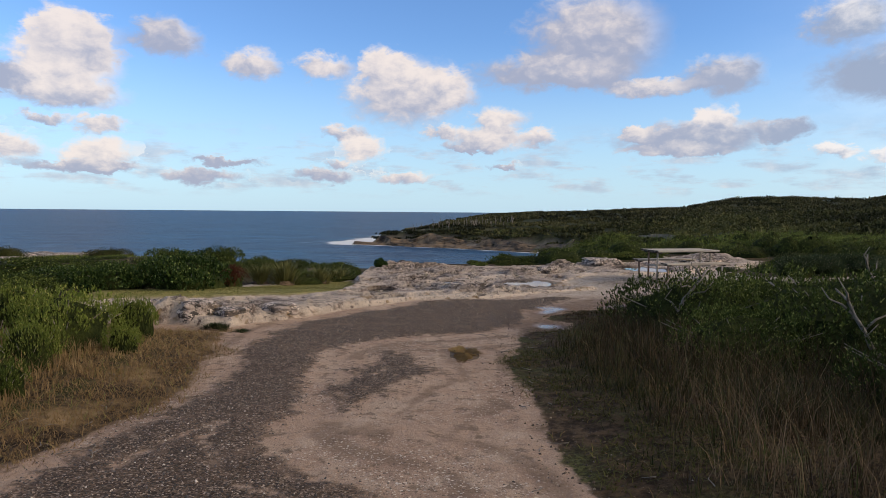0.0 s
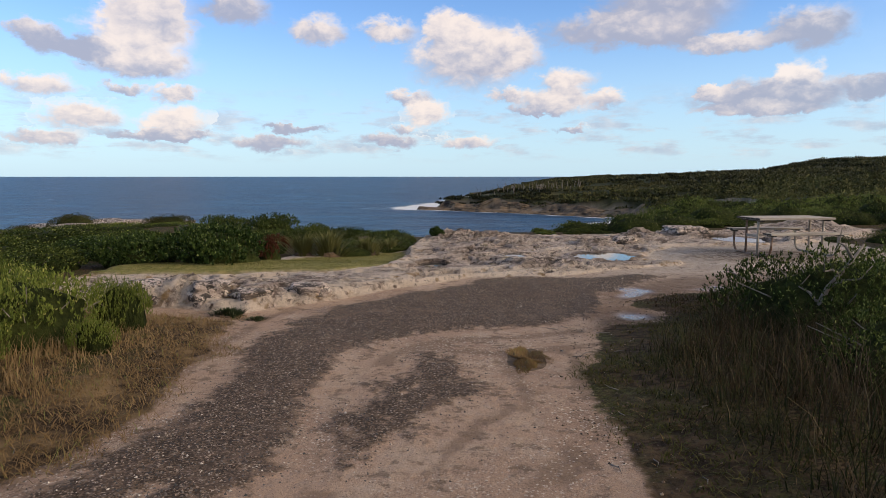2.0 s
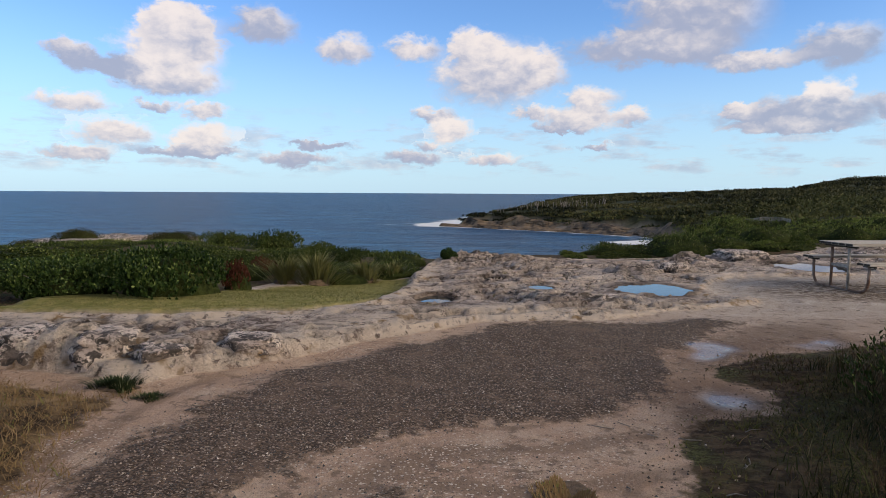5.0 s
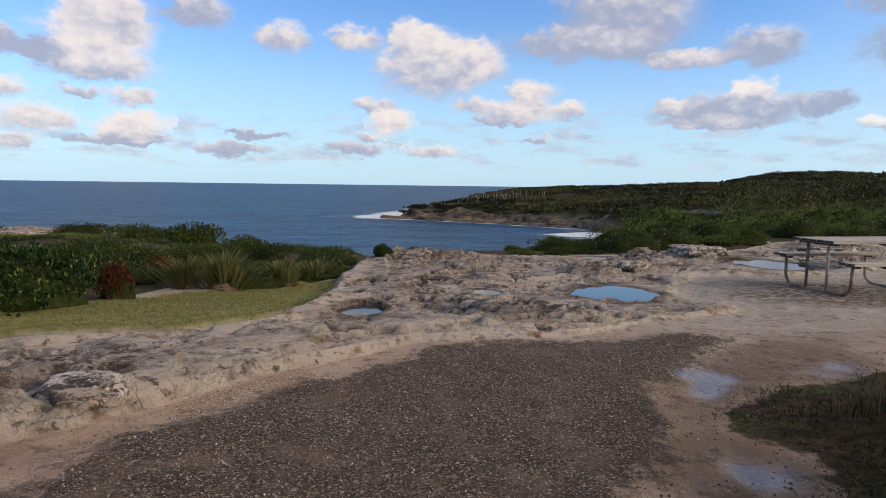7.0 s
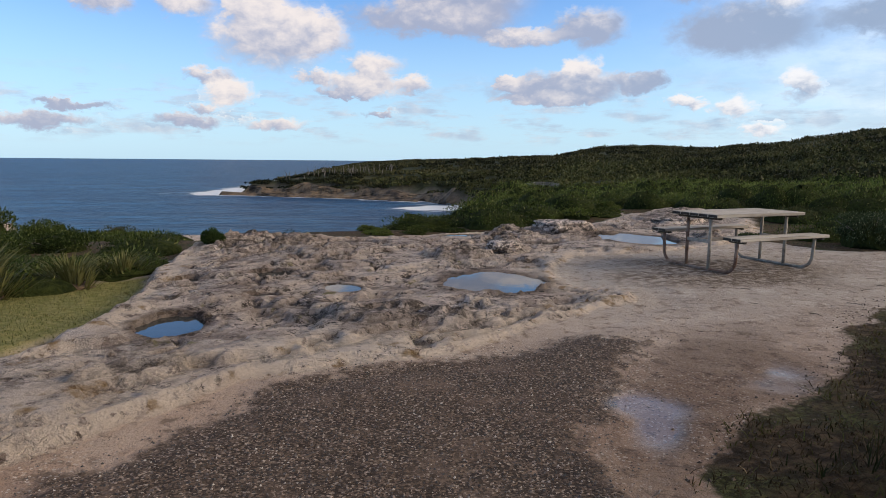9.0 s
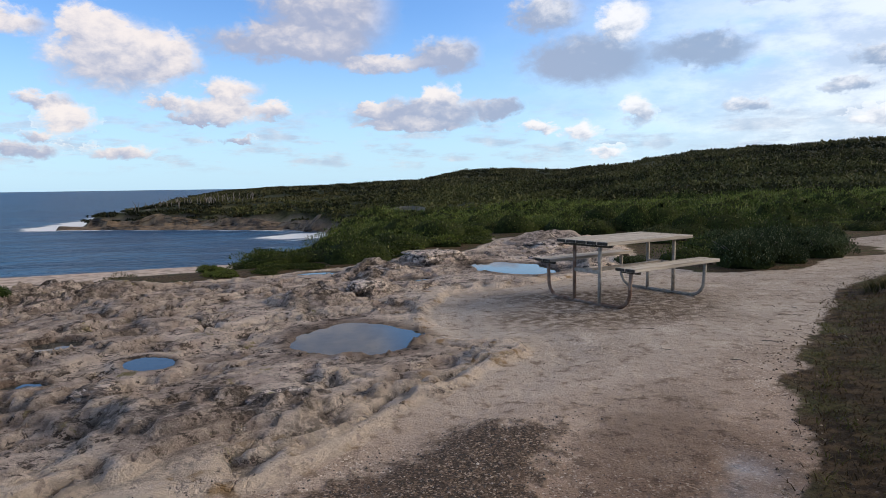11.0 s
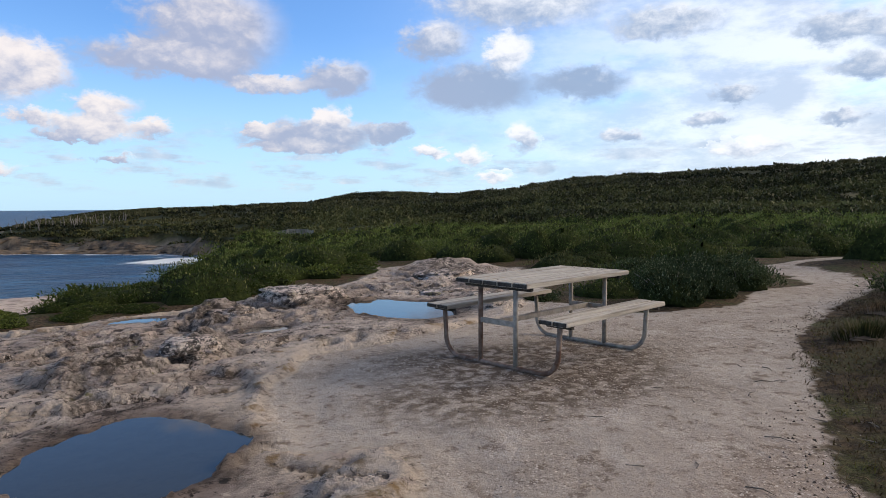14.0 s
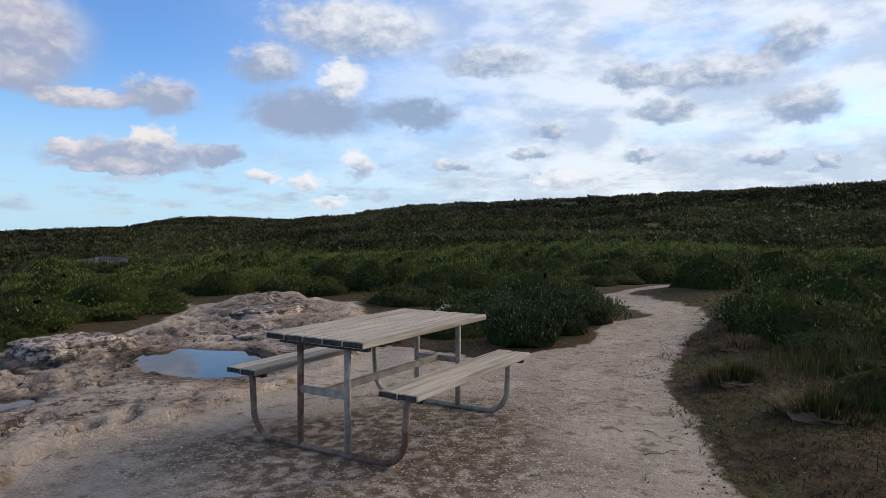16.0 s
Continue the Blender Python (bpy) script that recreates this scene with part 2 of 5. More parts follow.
VERGE_EAST = [(.75, -5), (.75, 3.6), (.75, 5.2), (.72, 6.2), (.62, 7.2), (.72, 8), (.97, 8.9), (1.3, 9.55), (1.85, 9.75), (1.95, 10.3), (1.6, 10.6), (1.72, 11.1), (2.3, 11.5), (3.0, 11.9), (3.6, 12.25), (4.0, 12.65), (4.4, 13.1), (5, 13.5), (5.9, 14.15),
              (6.8, 14.65), (7.45, 15.1), (8.36, 15.63), (9.75, 16.5), (11.9, 17.1), (14.5, 17.8), (16.5, 19.1), (17.6, 21), (24, 21), (24, -5)]
VERGE_WEST = [(-2.8, -5), (-2.75, 3.8), (-2.6, 4.4), (-2.4, 5.2), (-2.45, 6.6), (-2.75, 8.1), (-3, 9.3), (-5, 9.75), (-8, 10.2), (-24, 12), (-24, -5)]
HEATH_NORTH = [(9.0, 18.3), (10.7, 17.75), (12.8, 18.8), (14.2, 18.6), (15.6, 19.9), (16.4, 21.5), (17.5, 21.3), (24, 21.5), (60, 26), (60, 60), (9, 60), (9.6, 27.2), (11.5, 27.5), (12.3, 25), (10.5, 22.3), (8.8, 20.2)]
# rain pools: centre x, y, half sizes, turn, water level
POOLS = [(2.27, 16.5, .62, .80, -14, -.345), (-1.4, 14.55, .3, .5, 12, -.335), (.25, 16.2, .2, .28, 30, -.32), (-.7, 15.85, .2, .16, 0, -.33), (-1.8, 17.4, .16, .3, 0, -.42), (-.67, 17.5, .33, .2, 0, -.36),
         (6.55, 20.8, .72, 1.3, -8, -.375), (2.95, 22.0, .42, .3, 0, -.40), (4.25, 20.2, .3, .35, 0, -.37)]
# damp sand: centre x, y, half sizes, turn
DAMP = [(1.92, 11.55, .18, .45, -20), (3.4, 12.45, .55, .3, 38), (1.6, 10.0, .24, .3, -15), (2.0, 11.9, .25, .3, 0), (2.6, 15.4, .5, .4, 0)]
# boulders and swells of the rock shelf: x, y, reach, height
SWELLS = [(-4.65, 10.45, .6, .2), (-3.95, 10.3, .42, .15), (-3.2, 10.25, .35, .16), (-2.55, 10.9, .45, .1), (-1.4, 21.6, 1.3, .26), (.5, 14.5, .55, .2), (1.2, 14.3, .35, .14),
          (-.2, 15.2, .35, .12), (5.6, 22.6, .8, .2), (4.0, 21.3, .6, .18), (7.6, 20.0, .5, .22), (10.6, 26.0, 1.3, .2), (9.2, 23.2, .7, .14), (2.2, 18.6, .5, .16), (3.2, 19.2, .35, .2), (3.2, 15.2, .35, .1), (.3, 19.5, .9, .12)]
# lie of the heath between the shelf and the shore, as slopes seen from the bend of the track
BANK_AZ = (-70, -40, -33, -28, -24, -20, -12, -6, 3, 6.6, 9.6, 13, 16.6, 21.5, 30, 45)
BANK_EL = (-4.8, -4.9, -5.0, -5.8, -6.3, -7.3, -7.6, -8.5, -8.0, -7.3, -6.7, -5.9, -5.0, -4.6, -4.2, -3.9)
SKYLINE_AZ = (-10, 3, 12, 17, 21, 24.5, 28.5, 33, 37.4, 43, 47, 62, 71, 81, 95, 130, 180)
SKYLINE_EL = (0, .1, .3, .45, .65, 1.3, 1.35, 1.15, 1.6, 2.35, 2.75, 3.4, 3.8, 4.1, 4.2, 3, 1)
SKYLINE_D = (400, 420, 450, 480, 560, 900, 900, 800, 620, 520, 480, 400, 360, 330, 320, 320, 320)


def ground(x, y):
    """Heights and masks of the land at arrays x, y."""
    shape = x.shape
    base = np.interp(y, (0, 3, 7, 11, 16), (-.08, -.13, -.24, -.30, -.29)) + 0.02 * fbm(x, y, 1.6, 3, 5)
    base = base - .03 * np.exp(-((x - 6.26) ** 2 + (y - 17.1) ** 2) / 2.5)
    base = base - .05 * step(y, 13, 17) * step(x, 6, 3) - .13 * step(y, 18, 24) - .2 * step(x, 0, -3) * step(y, 14, 19)
    ex, ey = x, y - 8
    dist, azim = np.hypot(ex, ey), np.degrees(np.arctan2(ex, ey))
    near = dist < 60
    m = {}
    # coast
    dsh = inside(LAND, x, y) + 4 * fbm(x, y, 30, 3, 2) * step(dist, 60, 120)
    edge = np.interp(dsh, (-6, 0, 2, 20, 25, 52, 70, 84), (-16, -13.2, -12.2, -11.6, -9.6, -5.5, -2.2, 0))
    head = np.interp(dsh, (-6, 0, 1, 6, 12, 35, 90), (-16, -13.2, -12, -11.2, -6.5, -3.2, 0))
    coast = edge + (head - edge) * step(dist, 130, 175)
    hill = np.interp(azim, SKYLINE_AZ, SKYLINE_EL)
    far = np.interp(azim, SKYLINE_AZ, SKYLINE_D)
    rise = (far * np.tan(np.radians(hill)) - 1.8) * step(dist, 70, 1.02 * far) ** 1.3
    sag = -1.2 * step(dist, 16, 50) * step(azim, 65, 20) - 1.0 * step(dist, 15, 36) * step(azim, 2, -12)
    roll = 2.2 * fbm(x, y, 90, 3, 11) * step(dist, 110, 320) + 0.25 * fbm(x, y, 14, 2, 12) * step(dist, 14, 40)
    z = base + sag + coast + (rise + roll) * step(dsh, 10, 60)
    bank = 1.45 + dist * np.tan(np.radians(np.interp(azim, BANK_AZ, BANK_EL)))
    bay = step(azim, 17, 12)
    brow = np.interp(azim, (-60, -25, -12, 8, 15), (18, 17, 15.3, 15.3, 19))
    z = z + np.where(bank > z, 1.0, bay) * (bank - z) * step(dist, brow, 1.35 * brow) * step(dist, 84, 66)
    z = np.where((dist > 66) & (dist < 165) & (dsh > 6), z + bay * (np.minimum(z, np.maximum(bank, -11.6)) - z), z)
    m["cliff"] = step(dsh, 11, 3) * step(dist, 60, 100)
    # rock shelf
    wob = 0.18 * fbm(x, y, .7, 5, 21, .6)
    rk = np.where(near, inside(ROCK, x, y), -50) + wob
    ax, ay = .62 * (.9 * x + .43 * y), 1.25 * (-.43 * x + .9 * y)
    rough = 0.5 - np.abs(fbm(ax, ay, .6, 5, 31, .58))
    rough2 = fbm(ax, ay, 1.5, 4, 37)
    lip = .07 * step(x, .5, -2) + .055
    tame = 1 - .55 * step(x, -1, -2.5) * step(y, 11.2, 12.2)
    shelf = step(rk, 0, .09) * lip * (1 - .5 * step(rk, .5, 2.5)) + step(rk, 0, .3) * (tame * (.14 * (rough - .35) + .09 * rough2) + .035 * fbm(x, y, .22, 4, 33, .6))
    ridge = np.zeros(shape)
    for bx, by, r, h in SWELLS:
        q = np.exp(-(((x - bx) ** 2 + (y - by) ** 2) / (r * r)) ** 2.0)
        ridge = np.maximum(ridge, q * step(h, .08, .18) * (by > 13))
        shelf = shelf + h * q * (0.75 + 0.6 * rough2 + .8 * (rough - .3)) * step(rk, -.05, .15)
    plate = shelf / .065 + .7 * fbm(ax, ay, 1.3, 3, 41)
    tread = plate - np.floor(plate)
    shelf = shelf + step(rk, .03, .2) * .065 * (step(tread, .78, 1.0) - tread)
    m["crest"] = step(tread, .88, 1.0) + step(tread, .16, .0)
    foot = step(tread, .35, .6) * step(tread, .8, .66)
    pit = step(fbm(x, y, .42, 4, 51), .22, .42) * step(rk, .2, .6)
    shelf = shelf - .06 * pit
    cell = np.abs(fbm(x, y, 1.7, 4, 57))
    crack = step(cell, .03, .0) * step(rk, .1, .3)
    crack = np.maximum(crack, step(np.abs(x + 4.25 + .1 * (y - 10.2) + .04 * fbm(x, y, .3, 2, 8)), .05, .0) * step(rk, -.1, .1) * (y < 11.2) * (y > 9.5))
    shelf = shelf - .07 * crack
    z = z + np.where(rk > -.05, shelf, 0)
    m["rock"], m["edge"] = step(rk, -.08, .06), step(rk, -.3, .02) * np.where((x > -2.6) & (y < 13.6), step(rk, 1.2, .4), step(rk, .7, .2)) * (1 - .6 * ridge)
    # recess mask: pits, cracks and step feet, where shade is painted in
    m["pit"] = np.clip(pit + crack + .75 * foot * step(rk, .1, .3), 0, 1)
    m["ridge"] = np.clip(ridge + .5 * fbm(x, y, .9, 4, 59), 0, 1) * step(rk, .3, .6)
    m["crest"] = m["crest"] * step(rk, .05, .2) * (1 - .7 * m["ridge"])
    # loose ground
    m["lawn"] = step(np.where(near, inside(LAWN, x, y), -50) + wob, -.1, .1) * (1 - m["rock"])
    z = z + m["lawn"] * (.14 - .17 * step(y, 12.5, 16))
    rag = .3 * fbm(x, y, .8, 5, 61, .62)
    tar = np.maximum(np.where(near, inside(TAR, x, y), -50), np.where(near, inside(TAR_PATCH, x, y) + .3 * fbm(x * 1.4, y * .6, .3, 4, 68), -50))
    tar = tar - .38 * np.exp(-((tar - .42 - .12 * fbm(x, y, 1.5, 2, 66)) / .09) ** 2) * step(fbm(x, y, 1.1, 3, 67), -.25, .2) * step(y, 9.5, 7.5)
    m["tar"] = step(tar + rag, -.26, .26) * (1 - m["rock"])
    m["track"] = step(np.sin(tar * 11 + 2.2 * fbm(x, y, 2.2, 3, 63)) + .9 * fbm(x, y, .5, 4, 64), .25, .9) * step(tar, -2.2, -1.2) * (tar < 0) * (1 - m["rock"]) * step(y, 11, 9.5)
    z = z + .018 * m["tar"] - .02 * step(np.abs(rk + .35), .3, 0) * (rk < 0)
    m["dirt"] = step(np.exp(-((x - 5.7) / 2.2) ** 2 - ((y - 16.6) / 1.5) ** 2) + .45 * fbm(x, y, 1.0, 4, 69), .3, .75) * (1 - m["rock"])
    ve = np.where(dist < 90, inside(VERGE_EAST, x, y), -50)
    vw = np.where(dist < 90, inside(VERGE_WEST, x, y), -50)
    hn = np.where(dist < 90, inside(HEATH_NORTH, x, y), -50)
    m["verge"] = np.maximum(step(np.maximum(ve, vw) + .9 * rag, -.12, .3), step(hn + rag, -.1, .1))
    z = z + .10 * step(np.maximum(ve, vw), 0, 1.2)
    outer = (x > 22) | (x < -22) | (y < -4.5) | ((y > 24) & (rk < -1)) | ((x < -5) & (y > 13))
    veg = np.maximum(np.maximum(step(ve, .5, 1.3), step(vw, .4, 1.0)), np.maximum(step(hn, 0, .3), outer * 1.0))
    veg = np.maximum(veg, ((rk < -.4) & (y > 17.5) & (x < -2)) * 1.0)
    veg = np.maximum(veg, ((rk < -.05) & (y > 20.5) & (x < 9)) * 1.0)
    veg = np.maximum(veg, ((x < -6.8) & (y > 9.5)) * 1.0)
    m["veg"] = veg * (1 - m["rock"]) * (1 - m["lawn"]) * (1 - m["cliff"])
    z = z + .5 * np.exp(-((x + 27) / 9) ** 2 - ((y - 46) / 5) ** 2)
    # far bare rock west of the lawn and the shore platform
    bare = step(fbm(x, y, 9, 3, 71) + 1.6 * np.exp(-((x + 28) / 9) ** 2 - ((y - 45) / 6) ** 2) + .9 * np.exp(-((x + 17) / 5) ** 2 - ((y - 56) / 3) ** 2), .45, .65) * (x < -8) * (y > 30) * step(dsh, 20, 40)
    gx0, gy0 = polar(22.3, 72)
    bare = np.maximum(bare, 1.0 * np.exp(-((x - gx0) / 4) ** 2 - ((y - gy0) / 3) ** 2))
    m["bare"] = np.maximum(bare, step(dsh + 6 * fbm(x, y, 14, 3, 73), 64, 50) * step(dist, 185, 165) * step(azim, 9, 5))
    m["veg"] = m["veg"] * (1 - m["bare"])
    # basins of the pools
    for bx, by, sx, sy, turn, level in POOLS:
        c, s = math.cos(radians(turn)), math.sin(radians(turn))
        u, v = ((x - bx) * c + (y - by) * s) / sx, (-(x - bx) * s + (y - by) * c) / sy
        r = np.hypot(u, v) + .34 * fbm(x, y, .6, 4, 81)
        k = step(r, 1.75, 1.35)
        z = z * (1 - k) + k * np.where(r < 1, level - .06 * step(r, 1.0, .7), np.clip(z, level + .012 * step(r, 1.0, 1.06), level + .06))
        m["wet"] = np.maximum(m.get("wet", np.zeros(shape)), step(r, 1.45, 1.0))
    film = np.zeros(shape)
    for bx, by, sx, sy, turn in DAMP:
        c, s = math.cos(radians(turn)), math.sin(radians(turn))
        r = np.hypot(((x - bx) * c + (y - by) * s) / sx, (-(x - bx) * s + (y - by) * c) / sy) + .95 * fbm(x, y, .7, 5, 83)
        film = np.maximum(film, step(r, 1.2, .3) * (1 - m["rock"]))
    m["film"] = film
    z = z - .01 * film
    m["wet"] = np.maximum(m["wet"], film * .6)
    c, sn = math.cos(radians(-38)), math.sin(radians(-38))
    moist = np.hypot(((x - 2.5) * c + (y - 11.6) * sn) / .8, (-(x - 2.5) * sn + (y - 11.6) * c) / 2.4) + .5 * fbm(x, y, .8, 4, 85)
    moist = np.minimum(moist, np.hypot((x - 1.65) / .75, (y - 9.8) / 1.2) + .5 * fbm(x, y, .8, 4, 86))
    m["wet"] = np.maximum(m["wet"], .85 * step(moist, 1.3, .6) * (1 - m["rock"]) * (1 - m["verge"]))
    m["dsh"] = dsh
    return z, m


def z_at(px, py):
    return float(ground(np.array([float(px)]), np.array([float(py)]))[0][0])


def axis(lo, hi, cell, start, end, grow):
    mid = np.arange(lo, hi, cell)

    def tail(length):
        s, d, c = [], 0.0, cell
        while d < length:
            c = c * 1.10 if c < .3 else max(c, grow * (d + 6))
            d += c
            s.append(d)
        return np.array(s)

    return np.concatenate([lo - tail(lo - start)[::-1], mid, mid[-1] + tail(end - mid[-1])])


def mesh_of(name, verts, faces, attributes=None, smooth_shade=True):
    """A mesh out of arrays; faces all have one number of corners."""
    me = bpy.data.meshes.new(name)
    verts, faces = np.asarray(verts, np.float32), np.asarray(faces, np.int32)
    k = faces.shape[1]
    me.vertices.add(len(verts))
    me.vertices.foreach_set("co", verts.ravel())
    me.loops.add(faces.size)
    me.loops.foreach_set("vertex_index", faces.ravel())
    me.polygons.add(len(faces))
    me.polygons.foreach_set("loop_start", np.arange(0, faces.size, k, dtype=np.int32))
    me.polygons.foreach_set("use_smooth", np.full(len(faces), smooth_shade))
    me.update(calc_edges=True)
    for key, values in (attributes or {}).items():
        layer = me.attributes.new(key, "FLOAT", "POINT")
        layer.data.foreach_set("value", np.asarray(values, np.float32).ravel())
    return me


def grid_faces(nx, ny):
    i = np.arange(nx * ny).reshape(ny, nx)
    return np.stack([i[:-1, :-1], i[:-1, 1:], i[1:, 1:], i[1:, :-1]], -1).reshape(-1, 4)


# ---- materials ----
def material(name):
    mat = bpy.data.materials.new(name)
    mat.use_nodes = True
    nt = mat.node_tree
    return mat, nt, nt.nodes["Principled BSDF"]


def attr(nt, name):
    n = nt.nodes.new("ShaderNodeAttribute")
    n.attribute_name = name
    return n.outputs["Fac"]


def tex(nt, scale, detail=5.0, rough=0.6, vec=None, dist=0.0):
    if vec is None:
        vec = nt.nodes.new("ShaderNodeNewGeometry").outputs["Position"]
    return node(nt, "ShaderNodeTexNoise", Vector=vec, Scale=scale, Detail=detail, Roughness=rough, Distortion=dist).outputs["Fac"]


def bump(nt, bsdf, height, strength, distance):
    b = node(nt, "ShaderNodeBump", Height=height, Strength=strength, Distance=distance)
    nt.links.new(b.outputs[0], bsdf.inputs["Normal"])


def flakes(nt, pos, scale, feature="F1"):
    v = nt.nodes.new("ShaderNodeTexVoronoi")
    v.feature = feature
    v.inputs["Scale"].default_value = scale
    nt.links.new(pos, v.inputs["Vector"])
    return v.outputs["Distance"] if feature == "DISTANCE_TO_EDGE" else node(nt, "ShaderNodeSeparateColor", Color=v.outputs["Color"]).outputs[0]


def sandstone(nt, k=0.0):
    """Colour and cracks of weathered pinkish sandstone in plates, with dark lichen crust and pale chips."""
    pos = nt.nodes.new("ShaderNodeNewGeometry").outputs["Position"]
    stir = node(nt, "ShaderNodeTexNoise", Vector=pos, Scale=2.4, Detail=5.0, Roughness=.65).outputs["Color"]
    pos = vmath(nt, "ADD", vmath(nt, "MULTIPLY", pos, (.75, 1.25, 1.6)), vmath(nt, "MULTIPLY", vmath(nt, "SUBTRACT", stir, (.5, .5, .5)), (.7, .7, .7)))
    plate, chip, gap = flakes(nt, pos, 4.2), flakes(nt, pos, 15), flakes(nt, pos, 4.2, "DISTANCE_TO_EDGE")
    col = mixc(nt, smooth(nt, plate, .25, .85), (.82, .70, .61), (.66, .54, .47))
    col = mixc(nt, maths(nt, "MULTIPLY", smooth(nt, tex(nt, 1.0, 6, .65), .44, .58), .75), col, (.38, .30, .255))
    crust = maths(nt, "ADD", tex(nt, 3.0, 9, .76), maths(nt, "MULTIPLY", maths(nt, "SUBTRACT", chip, .5), .07))
    col = mixc(nt, smooth(nt, crust, .55 - k, .585 - k), col, (.165, .13, .11))
    col = mixc(nt, smooth(nt, tex(nt, 8.5, 9, .76), .565 - k, .60 - k), col, (.06, .05, .044))
    col = mixc(nt, maths(nt, "MULTIPLY", smooth(nt, chip, .80, .83), smooth(nt, tex(nt, 5, 6, .7), .47, .55)), col, (.74, .64, .55))
    col = mixc(nt, maths(nt, "MULTIPLY", smooth(nt, tex(nt, 34, 6, .75), .54, .62), .55), col, (.15, .12, .10))
    col = mixc(nt, smooth(nt, tex(nt, 3.1, 7, .72), .60, .66), col, (.36, .31, .16))
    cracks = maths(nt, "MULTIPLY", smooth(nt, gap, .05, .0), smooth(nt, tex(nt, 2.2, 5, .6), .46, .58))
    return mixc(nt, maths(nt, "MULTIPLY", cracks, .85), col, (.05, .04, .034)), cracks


def ground_material():
    mat, nt, bsdf = material("ground")
    fine, mid, wide = tex(nt, 60, 6, .65), tex(nt, 9, 6, .62), tex(nt, 1.3, 5, .6)
    pos = nt.nodes.new("ShaderNodeNewGeometry").outputs["Position"]
    stones = node(nt, "ShaderNodeTexVoronoi", Vector=pos, Scale=85.0)
    chips = node(nt, "ShaderNodeSeparateColor", Color=stones.outputs["Color"]).outputs[0]
    # sand
    drift = tex(nt, .45, 5, .6)
    beyond = smooth(nt, node(nt, "ShaderNodeSeparateXYZ", Vector=pos).outputs[1], 11.0, 15.5)
    sand = mixc(nt, smooth(nt, drift, .38, .62), mixc(nt, beyond, (.42, .295, .215), (.44, .385, .33)), mixc(nt, beyond, (.35, .24, .175), (.355, .30, .25)))
    sand = mixc(nt, smooth(nt, tex(nt, 2.4, 7, .68), .46, .66), sand, mixc(nt, beyond, (.46, .345, .26), (.50, .435, .375)))
    sand = mixc(nt, smooth(nt, tex(nt, 130, 3, .7), .5, .68), sand, (.20, .145, .105))
    sand = mixc(nt, maths(nt, "MULTIPLY", smooth(nt, tex(nt, 6, 7, .72), .52, .64), .8), sand, (.15, .108, .08))
    sand = mixc(nt, maths(nt, "MULTIPLY", attr(nt, "dirt"), smooth(nt, mid, .36, .58)), sand, (.12, .09, .066))
    sand = mixc(nt, maths(nt, "MULTIPLY", attr(nt, "track"), .65), sand, (.18, .125, .09))
    sand = mixc(nt, maths(nt, "MULTIPLY", smooth(nt, chips, .90, .96), smooth(nt, drift, .46, .6)), sand, (.15, .11, .085))
    sand = mixc(nt, maths(nt, "MULTIPLY", smooth(nt, chips, .10, .03), smooth(nt, drift, .42, .58)), sand, (.6, .52, .44))
    # worn tar with stone chips
    tar = mixc(nt, smooth(nt, mid, .3, .7), (.019, .0135, .009), (.060, .042, .029))
    tar = mixc(nt, smooth(nt, chips, .40, .75), tar, (.155, .108, .075))
    tar = mixc(nt, smooth(nt, chips, .90, .95), tar, (.36, .285, .22))
    tar = mixc(nt, maths(nt, "MULTIPLY", smooth(nt, tex(nt, 2.6, 6, .65), .5, .68), .55), tar, (.20, .135, .095))
    tarf = maths(nt, "MULTIPLY", smooth(nt, maths(nt, "ADD", attr(nt, "tar"), maths(nt, "MULTIPLY", maths(nt, "SUBTRACT", mid, .5), 2.0)), .28, .82), .95)
    colour = mixc(nt, tarf, sand, tar)
    # verge soil, straw and moss
    soil = mixc(nt, smooth(nt, mid, .4, .62), (.026, .018, .011), (.09, .06, .034))
    straw = smooth(nt, node(nt, "ShaderNodeSeparateXYZ", Vector=pos).outputs[0], .5, -1.5)
    soil = mixc(nt, smooth(nt, wide, .45, .65), soil, mixc(nt, straw, mixc(nt, smooth(nt, tex(nt, 30, 5, .7), .42, .6), (.03, .03, .012), (.085, .085, .03)), (.33, .225, .115)))
    colour = mixc(nt, smooth(nt, maths(nt, "ADD", attr(nt, "verge"), maths(nt, "MULTIPLY", maths(nt, "SUBTRACT", mid, .5), .9)), .35, .65), colour, soil)
    lawn = mixc(nt, smooth(nt, mid, .35, .65), (.17, .165, .045), (.31, .26, .10))
    lawn = mixc(nt, smooth(nt, fine, .45, .7), lawn, (.10, .125, .03))
    colour = mixc(nt, attr(nt, "lawn"), colour, lawn)
    heath = mixc(nt, smooth(nt, tex(nt, .35, 6, .65), .35, .65), (.016, .020, .008), (.045, .05, .018))
    heath = mixc(nt, smooth(nt, tex(nt, .03, 5, .6), .5, .68), heath, (.085, .08, .035))
    litter = mixc(nt, smooth(nt, tex(nt, 28, 5, .7), .42, .62), (.022, .015, .009), (.14, .095, .052))
    litter = mixc(nt, smooth(nt, tex(nt, 3.0, 6, .7), .48, .6), litter, mixc(nt, smooth(nt, fine, .42, .6), (.018, .022, .007), (.085, .088, .028)))
    litter = mixc(nt, smooth(nt, tex(nt, 7.0, 6, .72), .55, .66), litter, (.13, .093, .058))
    heath = mixc(nt, smooth(nt, vmath(nt, "LENGTH", vmath(nt, "SUBTRACT", pos, (3.0, 12.0, 0.0))), 16.0, 28.0), litter, heath)
    colour = mixc(nt, attr(nt, "veg"), colour, heath)
    # weathered sandstone
    pale, cracks = sandstone(nt)
